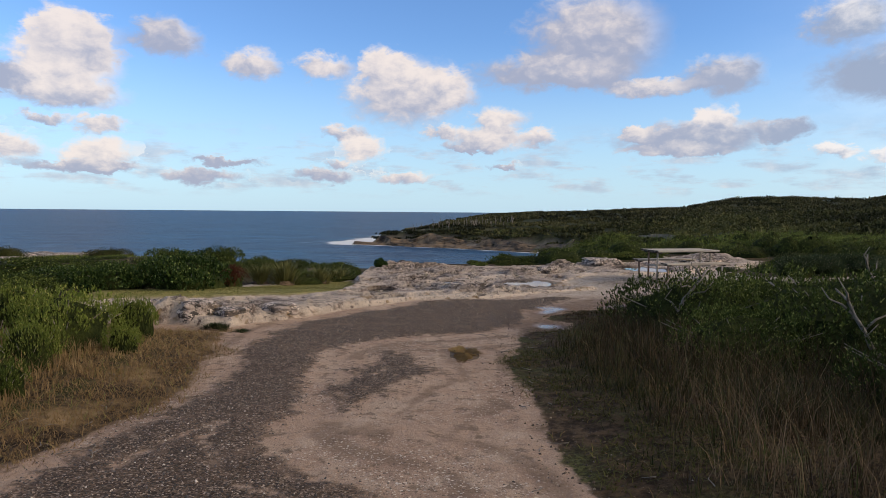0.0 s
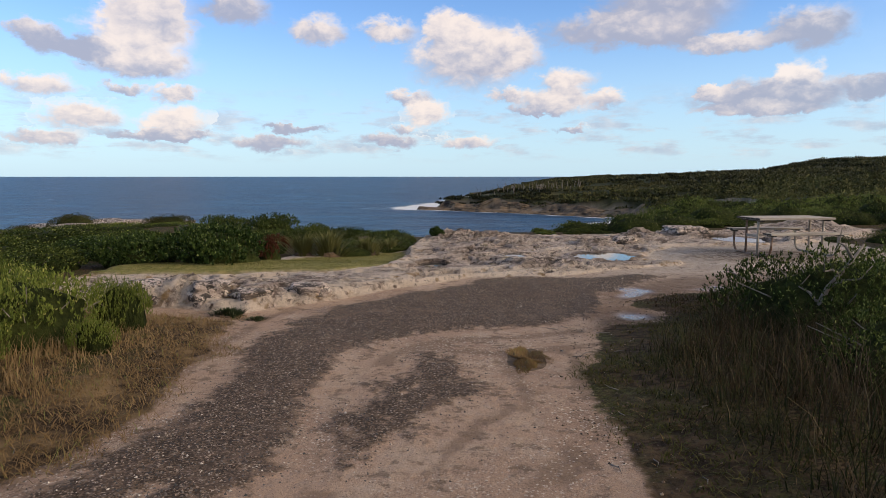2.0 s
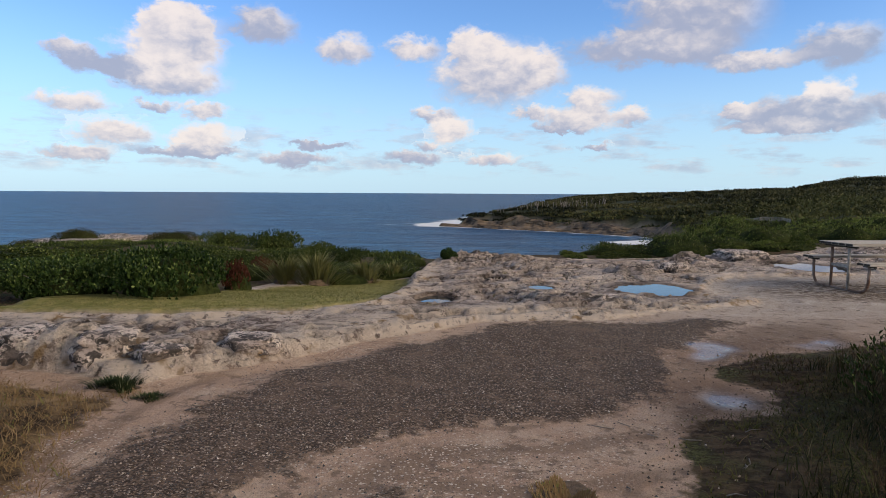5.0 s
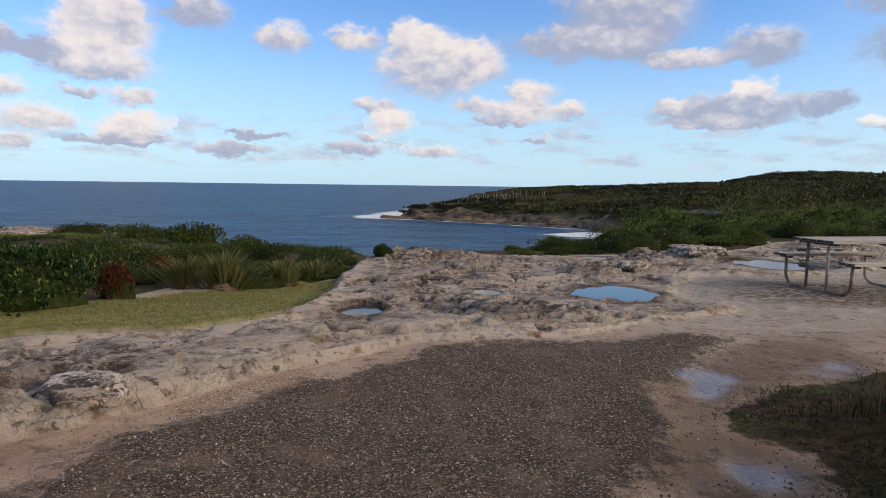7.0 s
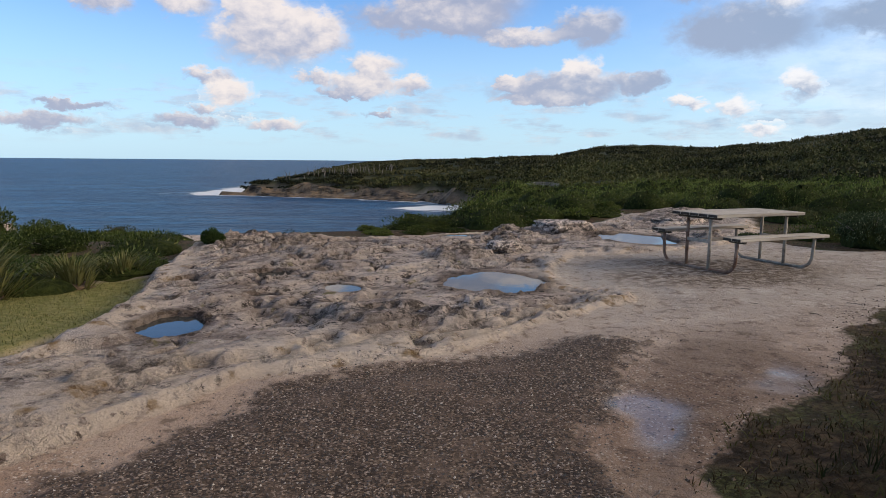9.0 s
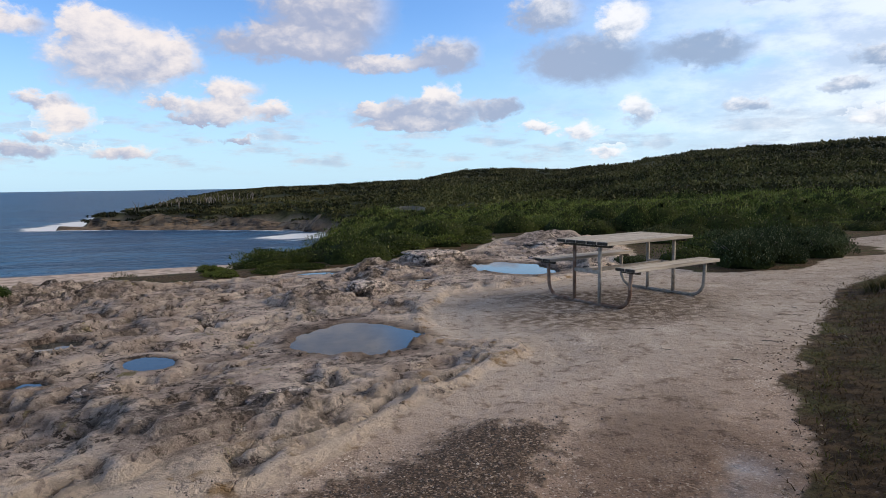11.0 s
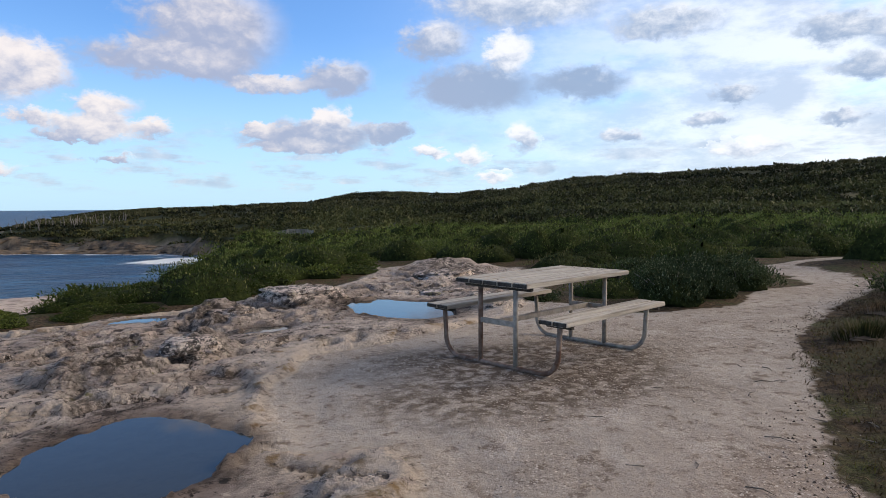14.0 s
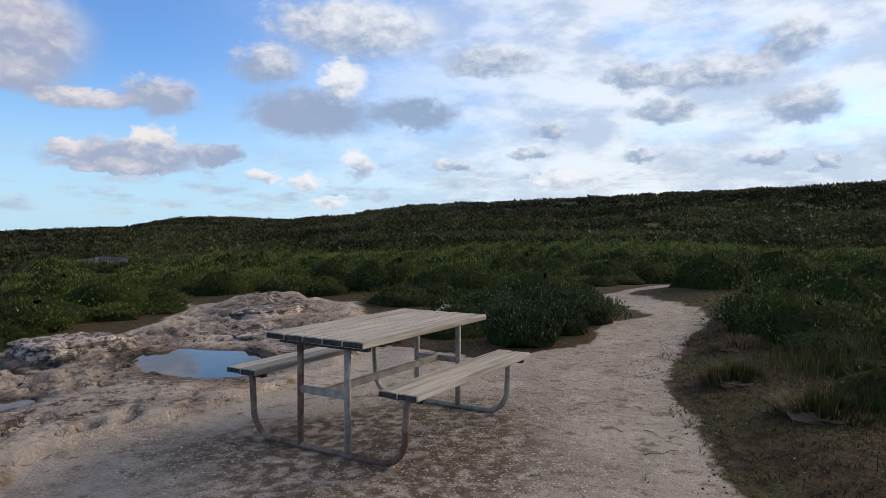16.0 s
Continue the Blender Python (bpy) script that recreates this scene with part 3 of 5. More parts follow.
    west = smooth(nt, node(nt, "ShaderNodeSeparateXYZ", Vector=pos).outputs[0], .5, -2.5)
    pale = mixc(nt, maths(nt, "MULTIPLY", west, maths(nt, "MULTIPLY", smooth(nt, tex(nt, 3.4, 9, .76), .50, .55), .8)), pale, (.15, .105, .087))
    pale = mixc(nt, maths(nt, "MULTIPLY", attr(nt, "ridge"), smooth(nt, tex(nt, 6, 9, .76), .44, .54)), pale, mixc(nt, smooth(nt, tex(nt, 13, 6, .7), .45, .6), (.085, .07, .06), (.22, .18, .155)))
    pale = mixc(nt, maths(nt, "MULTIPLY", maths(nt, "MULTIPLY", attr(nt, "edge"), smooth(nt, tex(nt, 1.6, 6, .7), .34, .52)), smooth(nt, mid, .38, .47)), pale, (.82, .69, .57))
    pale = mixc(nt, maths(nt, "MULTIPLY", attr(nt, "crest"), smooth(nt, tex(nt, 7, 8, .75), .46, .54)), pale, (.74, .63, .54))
    pale = mixc(nt, maths(nt, "MULTIPLY", attr(nt, "edge"), smooth(nt, tex(nt, 3, 4, .6), .55, .7)), pale, (.40, .26, .13))
    # recess shade painted near-black into pits, cracks and step feet
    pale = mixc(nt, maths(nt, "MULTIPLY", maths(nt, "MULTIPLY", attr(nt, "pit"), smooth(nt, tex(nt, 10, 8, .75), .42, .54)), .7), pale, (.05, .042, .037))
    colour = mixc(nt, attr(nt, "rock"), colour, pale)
    colour = mixc(nt, attr(nt, "bare"), colour, mixc(nt, smooth(nt, tex(nt, .6, 5, .65), .4, .65), (.56, .455, .375), (.30, .24, .20)))
    crag = mixc(nt, smooth(nt, tex(nt, .25, 6, .7), .4, .62), (.30, .23, .17), (.07, .058, .048))
    colour = mixc(nt, attr(nt, "cliff"), colour, crag)
    wet = attr(nt, "wet")
    colour = mixc(nt, maths(nt, "MULTIPLY", wet, .8), colour, vmath(nt, "MULTIPLY", colour, (.34, .30, .27)))
    nt.links.new(colour, bsdf.inputs["Base Color"])
    rough = maths(nt, "SUBTRACT", maths(nt, "SUBTRACT", maths(nt, "SUBTRACT", .93, maths(nt, "MULTIPLY", attr(nt, "film"), .6), clamp=True), maths(nt, "MULTIPLY", wet, .12)), maths(nt, "MULTIPLY", tarf, .18))
    nt.links.new(rough, bsdf.inputs["Roughness"])
    nt.links.new(maths(nt, "ADD", .12, maths(nt, "MULTIPLY", attr(nt, "film"), .4)), bsdf.inputs["Specular IOR Level"])
    h = maths(nt, "ADD", maths(nt, "MULTIPLY", fine, .35), maths(nt, "ADD", mid, maths(nt, "MULTIPLY", chips, maths(nt, "MULTIPLY", tarf, .5))))
    crust = maths(nt, "MULTIPLY", attr(nt, "rock"), maths(nt, "SUBTRACT", maths(nt, "MULTIPLY", tex(nt, 15, 8, .74), 3.6), maths(nt, "MULTIPLY", cracks, 1.5)))
    calm = maths(nt, "SUBTRACT", 1.0, maths(nt, "MULTIPLY", attr(nt, "film"), .95))
    bump(nt, bsdf, maths(nt, "MULTIPLY", maths(nt, "ADD", h, crust), calm), 1.0, .035)
    return mat


def leaf_material(name, dark, light, tip=None, rough=.65, speckle=.6, sheen=.15):
    mat, nt, bsdf = material(name)
    rnd = nt.nodes.new("ShaderNodeNewGeometry")
    isle = rnd.outputs["Random Per Island"]
    obj = nt.nodes.new("ShaderNodeObjectInfo").outputs["Random"]
    patch = maths(nt, "ADD", maths(nt, "SUBTRACT", tex(nt, .3, 4, .65), .5), maths(nt, "MULTIPLY", maths(nt, "SUBTRACT", tex(nt, .02, 6, .65), .5), 1.6))
    f = maths(nt, "ADD", maths(nt, "ADD", maths(nt, "MULTIPLY", isle, speckle), .35 - .5 * speckle), maths(nt, "MULTIPLY", patch, 2.3))
    col = mixc(nt, maths(nt, "ADD", f, maths(nt, "MULTIPLY", maths(nt, "SUBTRACT", obj, .5), .3), clamp=True), dark, light)
    if tip:
        col = mixc(nt, smooth(nt, isle, .9, .97), col, tip)
    nt.links.new(col, bsdf.inputs["Base Color"])
    bsdf.inputs["Roughness"].default_value = rough
    bsdf.inputs["Specular IOR Level"].default_value = .1
    trans = node(nt, "ShaderNodeBsdfTranslucent", Color=col)
    mix = node(nt, "ShaderNodeMixShader", Fac=sheen)
    nt.links.new(bsdf.outputs[0], mix.inputs[1])
    nt.links.new(trans.outputs[0], mix.inputs[2])
    nt.links.new(mix.outputs[0], nt.nodes["Material Output"].inputs[0])
    return mat


def plain(name, a, b, scale, rough=.8, metal=0.0, bumps=.3, dist=.01, stretch=(1, 1, 1), spec=.5):
    mat, nt, bsdf = material(name)
    vec = vmath(nt, "MULTIPLY", nt.nodes.new("ShaderNodeTexCoord").outputs["Object"], stretch)
    n = tex(nt, scale, 6, .65, vec)
    n2 = tex(nt, scale * .17, 4, .6, vec)
    f = smooth(nt, maths(nt, "ADD", maths(nt, "MULTIPLY", n, .6), maths(nt, "MULTIPLY", n2, .4)), .36, .64)
    nt.links.new(mixc(nt, f, a, b), bsdf.inputs["Base Color"])
    bsdf.inputs["Roughness"].default_value, bsdf.inputs["Metallic"].default_value = rough, metal
    bsdf.inputs["Specular IOR Level"].default_value = spec
    bump(nt, bsdf, n, bumps, dist)
    return mat


def sea_material():
    mat, nt, bsdf = material("sea")
    pos = nt.nodes.new("ShaderNodeNewGeometry").outputs["Position"]
    vec = vmath(nt, "MULTIPLY", pos, (.55, 1.0, 1.0))
    swell, chop, streak = tex(nt, .05, 4, .6, vec), tex(nt, .35, 5, .65, vec), tex(nt, .012, 4, .6, vec)
    deep = mixc(nt, smooth(nt, streak, .35, .65), (.011, .070, .155), (.030, .125, .235))
    deep = mixc(nt, smooth(nt, tex(nt, .09, 6, .7, vmath(nt, "MULTIPLY", pos, (.45, 1.0, 1.0))), .44, .60), deep, (.004, .032, .085))
    deep = mixc(nt, smooth(nt, chop, .42, .62), deep, (.006, .038, .088))
    foam = smooth(nt, maths(nt, "ADD", attr(nt, "foam"), maths(nt, "MULTIPLY", maths(nt, "SUBTRACT", tex(nt, .16, 6, .7, vec), .5), 1.7)), .55, .85)
    caps = smooth(nt, tex(nt, .22, 6, .62, vmath(nt, "MULTIPLY", pos, (.5, 1.2, 1))), .705, .735)
    white = maths(nt, "MAXIMUM", foam, caps)
    nt.links.new(mixc(nt, white, deep, (.8, .82, .83)), bsdf.inputs["Base Color"])
    nt.links.new(maths(nt, "ADD", .38, maths(nt, "MULTIPLY", white, .5)), bsdf.inputs["Roughness"])
    bsdf.inputs["IOR"].default_value, bsdf.inputs["Specular IOR Level"].default_value = 1.33, .3
    bump(nt, bsdf, maths(nt, "ADD", maths(nt, "MULTIPLY", swell, 2.0), chop), .9, 1.2)
    return mat


def water_material():
    mat, nt, bsdf = material("rain_water")
    bsdf.inputs["Base Color"].default_value = (.05, .055, .052, 1)
    bsdf.inputs["Roughness"].default_value, bsdf.inputs["IOR"].default_value = .02, 1.33
    bsdf.inputs["Transmission Weight"].default_value = .25
    bump(nt, bsdf, tex(nt, 5, 2, .5), .03, .01)
    return mat


GROUND, SEA_WATER, RAIN = ground_material(), sea_material(), water_material()
LEAF_HEATH = leaf_material("heath_leaf", (.034, .050, .010), (.20, .24, .052), (.24, .23, .08), speckle=.5)
LEAF_BUSH = leaf_material("bush_leaf", (.028, .044, .010), (.18, .22, .048), (.28, .31, .09), speckle=.55)
LEAF_BROAD = leaf_material("broad_leaf", (.022, .042, .010), (.115, .165, .040), (.19, .24, .075), rough=.45, speckle=.6)
LEAF_SHRUB = leaf_material("shrub_leaf", (.032, .036, .011), (.125, .125, .042), (.16, .12, .05), speckle=.5)
# brighter green that holds the sunlight on the western bushes
LEAF_SUNLIT = leaf_material("sunlit_leaf", (.055, .08, .015), (.28, .33, .065), (.33, .32, .1), speckle=.5)
LEAF_GREY = leaf_material("grey_leaf", (.028, .042, .018), (.12, .15, .062), (.24, .25, .14))
LEAF_BRONZE = leaf_material("bronze_leaf", (.07, .025, .014), (.19, .075, .04))
LEAF_SEDGE = leaf_material("sedge_blade", (.12, .12, .04), (.33, .31, .14))
LEAF_WOOD = leaf_material("far_scrub", (.020, .023, .009), (.135, .135, .048), speckle=.4)
GRASS_DRY = leaf_material("dry_grass", (.22, .145, .07), (.58, .42, .22), (.20, .21, .065), sheen=.25)
GRASS_RED = leaf_material("seeding_grass", (.05, .035, .018), (.50, .35, .22), (.07, .085, .025), sheen=.25)
GRASS_SHORT = leaf_material("short_turf", (.055, .055, .016), (.16, .15, .045), (.20, .13, .06), sheen=.2)
LEAF_FAR = leaf_material("hill_scrub", (.014, .017, .008), (.105, .10, .042), speckle=.35)
GRASS_TURF = leaf_material("brown_turf", (.036, .025, .012), (.20, .145, .075), (.09, .095, .026), sheen=.2)
GRASS_GREEN = leaf_material("green_grass", (.022, .026, .009), (.115, .112, .038), (.21, .16, .085), sheen=.2)
TWIG = plain("twig", (.10, .085, .07), (.26, .23, .20), 12, .9)
# near-black green of the filler domes: shade inside the bushes as a colour
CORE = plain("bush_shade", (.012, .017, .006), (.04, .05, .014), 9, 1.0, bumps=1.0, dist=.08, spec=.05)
CRAG = plain("cliff_rock", (.028, .022, .018), (.27, .185, .11), .35, .9, bumps=.8, dist=.6, stretch=(1, 1, .35))
CRAG_GREY = plain("grey_cliff", (.06, .055, .047), (.30, .26, .21), .5, .9, bumps=.8, dist=.5, stretch=(1.6, 1.6, .25))
PLANK = plain("weathered_plank", (.25, .215, .175), (.57, .51, .43), 26, .85, bumps=.35, dist=.004, stretch=(.06, 1, 1), spec=.3)
PLANK_DARK = plain("dark_plank", (.03, .026, .022), (.09, .078, .065), 40, .9, spec=.2)
STEEL = plain("galvanised_steel", (.22, .19, .155), (.42, .37, .31), 14, .72, .05, .15, .002)
RUST = plain("rusted_steel", (.13, .065, .038), (.34, .25, .19), 9, .8, .25, .3, .002)


def sandstone_material():
    mat, nt, bsdf = material("sandstone")
    nt.links.new(sandstone(nt, .06)[0], bsdf.inputs["Base Color"])
    bsdf.inputs["Roughness"].default_value = .92
    bump(nt, bsdf, maths(nt, "ADD", tex(nt, 9, 7, .7), tex(nt, 40, 5, .7)), 1.0, .04)
    return mat


SANDSTONE = sandstone_material()

# ---- land, sea ----
XS, YS = axis(-5.6, 9.2, .043, -700, 1500, .044), axis(2.8, 23.6, .043, -900, 2200, .044)
gx, gy = np.meshgrid(XS, YS)
gz, masks = ground(gx.ravel(), gy.ravel())
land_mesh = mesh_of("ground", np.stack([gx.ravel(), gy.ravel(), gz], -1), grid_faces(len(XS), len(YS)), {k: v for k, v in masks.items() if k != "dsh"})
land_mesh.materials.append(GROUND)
land = tagged(new("ground", land_mesh), "sandy track, worn tar, sandstone shelf and heath above the sea", "ground", kind="structure")

sx, sy = axis(-160, 120, 4.0, -4300, 4000, .07), axis(95, 420, 4.0, -1500, 4900, .07)
hx, hy = np.meshgrid(sx, sy)
hx, hy = hx.ravel(), hy.ravel()
off = -inside(LAND, hx, hy)
far_side = step(hy, 262, 300)
foam = step(off, 16, 0) * .75 * (.35 + .65 * step(hy, 170, 240)) + .85 * far_side * step(off, 34, 4) + (.75 + .5 * fbm(hx, hy, 18, 4, 3)) * np.exp(-((hx + 50) / 24) ** 2 - ((hy - 281) / 13) ** 2)
foam += .8 * np.exp(-((hx - 30) / 15) ** 2 - ((hy - 196) / 12) ** 2) + .35 * np.exp(-((hx - 8) / 22) ** 2 - ((hy - 165) / 5) ** 2)
sea_mesh = mesh_of("sea", np.stack([hx, hy, np.full_like(hx, SEA)], -1), grid_faces(len(sx), len(sy)), {"foam": foam})
sea_mesh.materials.append(SEA_WATER)
tagged(new("sea", sea_mesh), "choppy deep blue ocean with white surf", "sea", kind="structure")

# ---- helpers for things ----
def root(name, m, label, category, group="", kind=""):
    ob = new(name)
    ob.matrix_basis = m
    return tagged(ob, label, category, group, kind)


def hang(name, me, mat, parent, label=""):
    if not me.materials:
        me.materials.append(mat)
    ob = new(name, me)
    ob.parent = parent
    return tagged(ob, label)


def part(name, bm, mat, parent, label=""):
    me = bpy.data.meshes.new(name)
    bm.to_mesh(me)
    bm.free()
    return hang(name, me, mat, parent, label)


def tube(points, radius, sides=10, bm=None):
    """A pipe along points."""
    bm = bm or bmesh.new()
    pts = [Vector(p) for p in points]
    rings = []
    for i, p in enumerate(pts):
        d = (pts[min(i + 1, len(pts) - 1)] - pts[max(i - 1, 0)]).normalized()
        side = d.cross(Vector((0.31, 0.2, 0.93)) if abs(d.z) < .9 else Vector((1, 0, 0))).normalized()
        up = d.cross(side)
        r = radius[i] if isinstance(radius, (list, tuple)) else radius
        rings.append([bm.verts.new(p + r * (math.cos(2 * math.pi * k / sides) * side + math.sin(2 * math.pi * k / sides) * up)) for k in range(sides)])
    for r0, r1 in zip(rings, rings[1:]):
        for k in range(sides):
            f = bm.faces.new((r0[k], r0[(k + 1) % sides], r1[(k + 1) % sides], r1[k]))
            f.smooth = True
    bm.faces.new(rings[0][::-1])
    bm.faces.new(rings[-1])
    bmesh.ops.recalc_face_normals(bm, faces=bm.faces)
    return bm


def board(lx, ly, lz, at=(0, 0, 0), edge=.006, wear=.003, seed=0):
    """A sawn plank with rounded arrises and slightly uneven faces."""
    rng = random.Random(seed)
    bm = bmesh.new()
    bmesh.ops.create_cube(bm, size=1, matrix=Matrix.Diagonal((lx, ly, lz, 1)))
    longs = [e for e in bm.edges if abs((e.verts[0].co - e.verts[1].co).x) > .5 * lx]
    bmesh.ops.subdivide_edges(bm, edges=longs, cuts=10)
    bmesh.ops.bevel(bm, geom=[e for e in bm.edges if len(e.link_faces) == 2 and e.calc_face_angle() > 1], offset=edge, segments=2, affect="EDGES")
    for v in bm.verts:
        v.co += Vector((rng.uniform(-1, 1), rng.uniform(-1, 1), rng.uniform(-1, 1))) * wear * .5 + Vector(at)
    return bm


# ---- rain pools ----
def pool(x, y, rx, ry, turn, level, label):
    bm = bmesh.new()
    n = 36
    ring = [bm.verts.new((1.22 * rx * math.cos(2 * math.pi * k / n), 1.22 * ry * math.sin(2 * math.pi * k / n), 0)) for k in range(n)]
    bm.faces.new(ring)
    me = bpy.data.meshes.new("puddle")
    bm.to_mesh(me)
    bm.free()
    me.materials.append(RAIN)
    ob = new("puddle", me)
    ob.matrix_basis = pose(x, y, level, 0, 0, turn)
    tagged(ob, label, "puddle", "rain pools on the shelf")


for i, (px, py, rx, ry, turn, level) in enumerate(POOLS):
    pool(px, py, rx, ry, turn, level, "large still rain pool in a sandstone hollow" if rx > .6 else "small rain puddle in a sandstone hollow")


# ---- picnic table ----
def picnic_table():
    table = root("picnic_table", pose(TABLE[0], TABLE[1], TABLE[2], 0, 0, TABLE[3]), "weathered grey timber picnic table on bent galvanised steel frames", "picnic table")
    length, width, top, bench_in, bench_out, bench_top, fr, leg = TABLE[4:]
    n, gap = 5, .008
    w = (width - gap * (n - 1)) / n
    for i in range(n):
        p = part("tabletop_plank", board(length + random.uniform(-.012, .012), w, .045, (0, -width / 2 + w / 2 + i * (w + gap), top - .0225), seed=i), PLANK, table)
        for u in (-fr, fr):
            b = bmesh.new()
            bmesh.ops.create_cone(b, segments=10, radius1=.009, radius2=.008, depth=.006, cap_ends=True, matrix=Matrix.Translation((u, -width / 2 + w / 2 + i * (w + gap), top + .001)))
            part("bolt", b, STEEL, p)
        for u in (-length / 2, length / 2):
            part("end_grain", board(.006, w - .012, .034, (u * 1.004, -width / 2 + w / 2 + i * (w + gap), top - .0225), .001, .001, i), PLANK_DARK, p, "dark weathered end grain")
    for side in (-1, 1):
        bw = (bench_out - bench_in - gap) / 2
        for i in range(2):
            v = side * (bench_in + bw / 2 + i * (bw + gap))
            p = part("bench_plank", board(length, bw, .042, (0, v, bench_top - .021), seed=20 + i + side), PLANK, table)
            for u in (-length / 2, length / 2):
                part("end_grain", board(.006, bw - .012, .032, (u * 1.004, v, bench_top - .021), .001, .001, i), PLANK_DARK, p, "dark weathered end grain")
    r, mid = .024, (bench_in + bench_out) / 2
    for u in (-fr, fr):
        mat = RUST if u < 0 else STEEL
        base = r + .005
        pts = [(u, -mid, bench_top - .06)]
        bend = .20
        pts += [(u, -mid + .015, base + bend + .03)]
        pts += [(u, -mid + .015 + bend * (1 - math.cos(a)), base + bend * (1 - math.sin(a))) for a in np.linspace(0, math.pi / 2, 8)]
        pts += [(u, 0, base)]
        pts += [(x, -y, z) for x, y, z in pts[-2::-1]]
        part("bent_frame", tube(pts, r, 12), mat, table, "bent steel tube, bare metal worn and rusty")
        for v in (-leg, leg):
            part("upright", tube([(u, v, base), (u, v, top - .05)], r, 12), RUST if (u < 0 < v) else STEEL, table)
        part("cross_bar", board(.035, 2 * leg, .05, (u, 0, top * .52), .004, .001), STEEL, table)
        # bearers take the same near-black timber colour as the end grain
        part("top_bearer", board(.05, width * .92, .035, (u, 0, top - .064), .004, .001), PLANK_DARK, table)
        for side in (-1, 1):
            part("bench_bearer", board(.05, bench_out - bench_in - .03, .03, (u, side * mid, bench_top - .058), .004, .001), PLANK_DARK, table)
    part("stretcher", board(2 * fr, .045, .05, (0, 0, top * .52), .004, .001), STEEL, table, "long galvanised brace between the frames")
    return table


TABLE = (6.26, 17.092, -.328, 12.26, 1.762, .89, .848, .57, .87, .55, .767, .22)
picnic_table()

# ---- plants ----
RNG = np.random.default_rng(7)


def unit(v):
    return v / np.maximum(np.linalg.norm(v, axis=-1, keepdims=True), 1e-9)


def leaves(pos, out, length, width, rng, upward=.35, tri=False):
    """Leaf blades at pos that lean along out: arrays of corners and faces."""
    n = len(pos)
    d = unit(out * .45 + np.array((0, 0, upward)) + rng.normal(0, .4, (n, 3)))
    s = unit(np.cross(d, out + rng.normal(0, .35, (n, 3))))
    ln = (length * rng.uniform(.6, 1.3, n))[:, None]
    wd = (width * rng.uniform(.7, 1.3, n))[:, None]
    if tri:
        v = np.stack([pos - s * wd, pos + s * wd, pos + d * ln], 1)
    else:
        v = np.stack([pos, pos + d * ln * .5 + s * wd, pos + d * ln, pos + d * ln * .5 - s * wd], 1)
    k = v.shape[1]
    return v.reshape(-1, 3), np.arange(n * k).reshape(n, k)


def shell(n, rng, lumps=7, spread=.6, flat=.85):
    """Points and outward directions over a lumpy dome of radius 1 and height 1."""
    c = np.zeros((lumps, 3))
    ang = np.linspace(0, 2 * math.pi, lumps, endpoint=False) + rng.uniform(-.4, .4, lumps)
    rad = spread * rng.uniform(.55, 1.05, lumps)
    rad[0] = 0
    c[:, 0], c[:, 1] = rad * np.cos(ang), rad * np.sin(ang)
    size = rng.uniform(.34, .52, lumps)
    size[0] = .55
    c[:, 2] = rng.uniform(.25, .48, lumps) * flat
    which = rng.integers(0, lumps, n)
    d = unit(rng.normal(0, 1, (n, 3)))
    d[:, 2] = np.abs(d[:, 2]) * 1.0 - .25 * rng.random(n)
    d = unit(d)
    p = c[which] + d * (size[which] * rng.uniform(.72, 1.06, n))[:, None]
    p[:, 2] = np.maximum(p[:, 2], .02)
    return p, d


def bush_proto(name, mat, n, length, width, label, seed, r=1.0, h=.8, lumps=7, twigs=9, group=""):
    rng = np.random.default_rng(seed)
    ob = root(name, Matrix(), label, "bush", group)
    k = 7
    p, d = shell(n // k, rng, lumps)
    p = p * (r, r, h)
    stem = unit(d * .55 + np.array((0, 0, .75)) + rng.normal(0, .18, p.shape))
    along = rng.uniform(0, 1.5 * length, (len(p), k, 1))
    pos = (p[:, None] + stem[:, None] * along).reshape(-1, 3)
    v, f = leaves(pos, unit(stem.repeat(k, 0) + rng.normal(0, .35, pos.shape)), length, width, rng, .55)
    hang("foliage", mesh_of("foliage", v, f, smooth_shade=False), mat, ob)
    bm = bmesh.new()
    for k in range(twigs):
        a = rng.uniform(0, 2 * math.pi)
        q = rng.uniform(.35, .95)
        tip = (q * r * math.cos(a), q * r * math.sin(a), h * rng.uniform(.5, 1.05 - .4 * q))
        tube([(0.1 * math.cos(a), .1 * math.sin(a), -.06), (tip[0] * .45, tip[1] * .45, tip[2] * .55), tip], [.016, .011, .004], 5, bm)
    part("stem", bm, TWIG, ob)
    # solid dark dome fills the crown and stands in for its inner shade
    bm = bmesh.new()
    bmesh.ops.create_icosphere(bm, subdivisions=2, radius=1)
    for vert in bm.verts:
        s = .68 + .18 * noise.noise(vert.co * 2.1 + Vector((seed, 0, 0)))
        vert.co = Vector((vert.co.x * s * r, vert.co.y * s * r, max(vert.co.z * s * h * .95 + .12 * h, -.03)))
    part("inner_shade", bm, CORE, ob, "dark filler dome standing in for the shade inside")
    return ob


def put(proto, x, y, r=1.0, h=1.0, turn=0.0, sink=.04, label="", used=set()):
    m = pose(x, y, z_at(x, y) - sink, 0, 0, turn) @ Matrix.Diagonal((r, r, h, 1))
    if proto.name in used:
        ob = copy_thing(proto, m @ Matrix.Diagonal([1 / k for k in proto.scale] + [1]))
    else:
        used.add(proto.name)
        ob = proto
        ob.matrix_basis = m
    return tagged(ob, label)


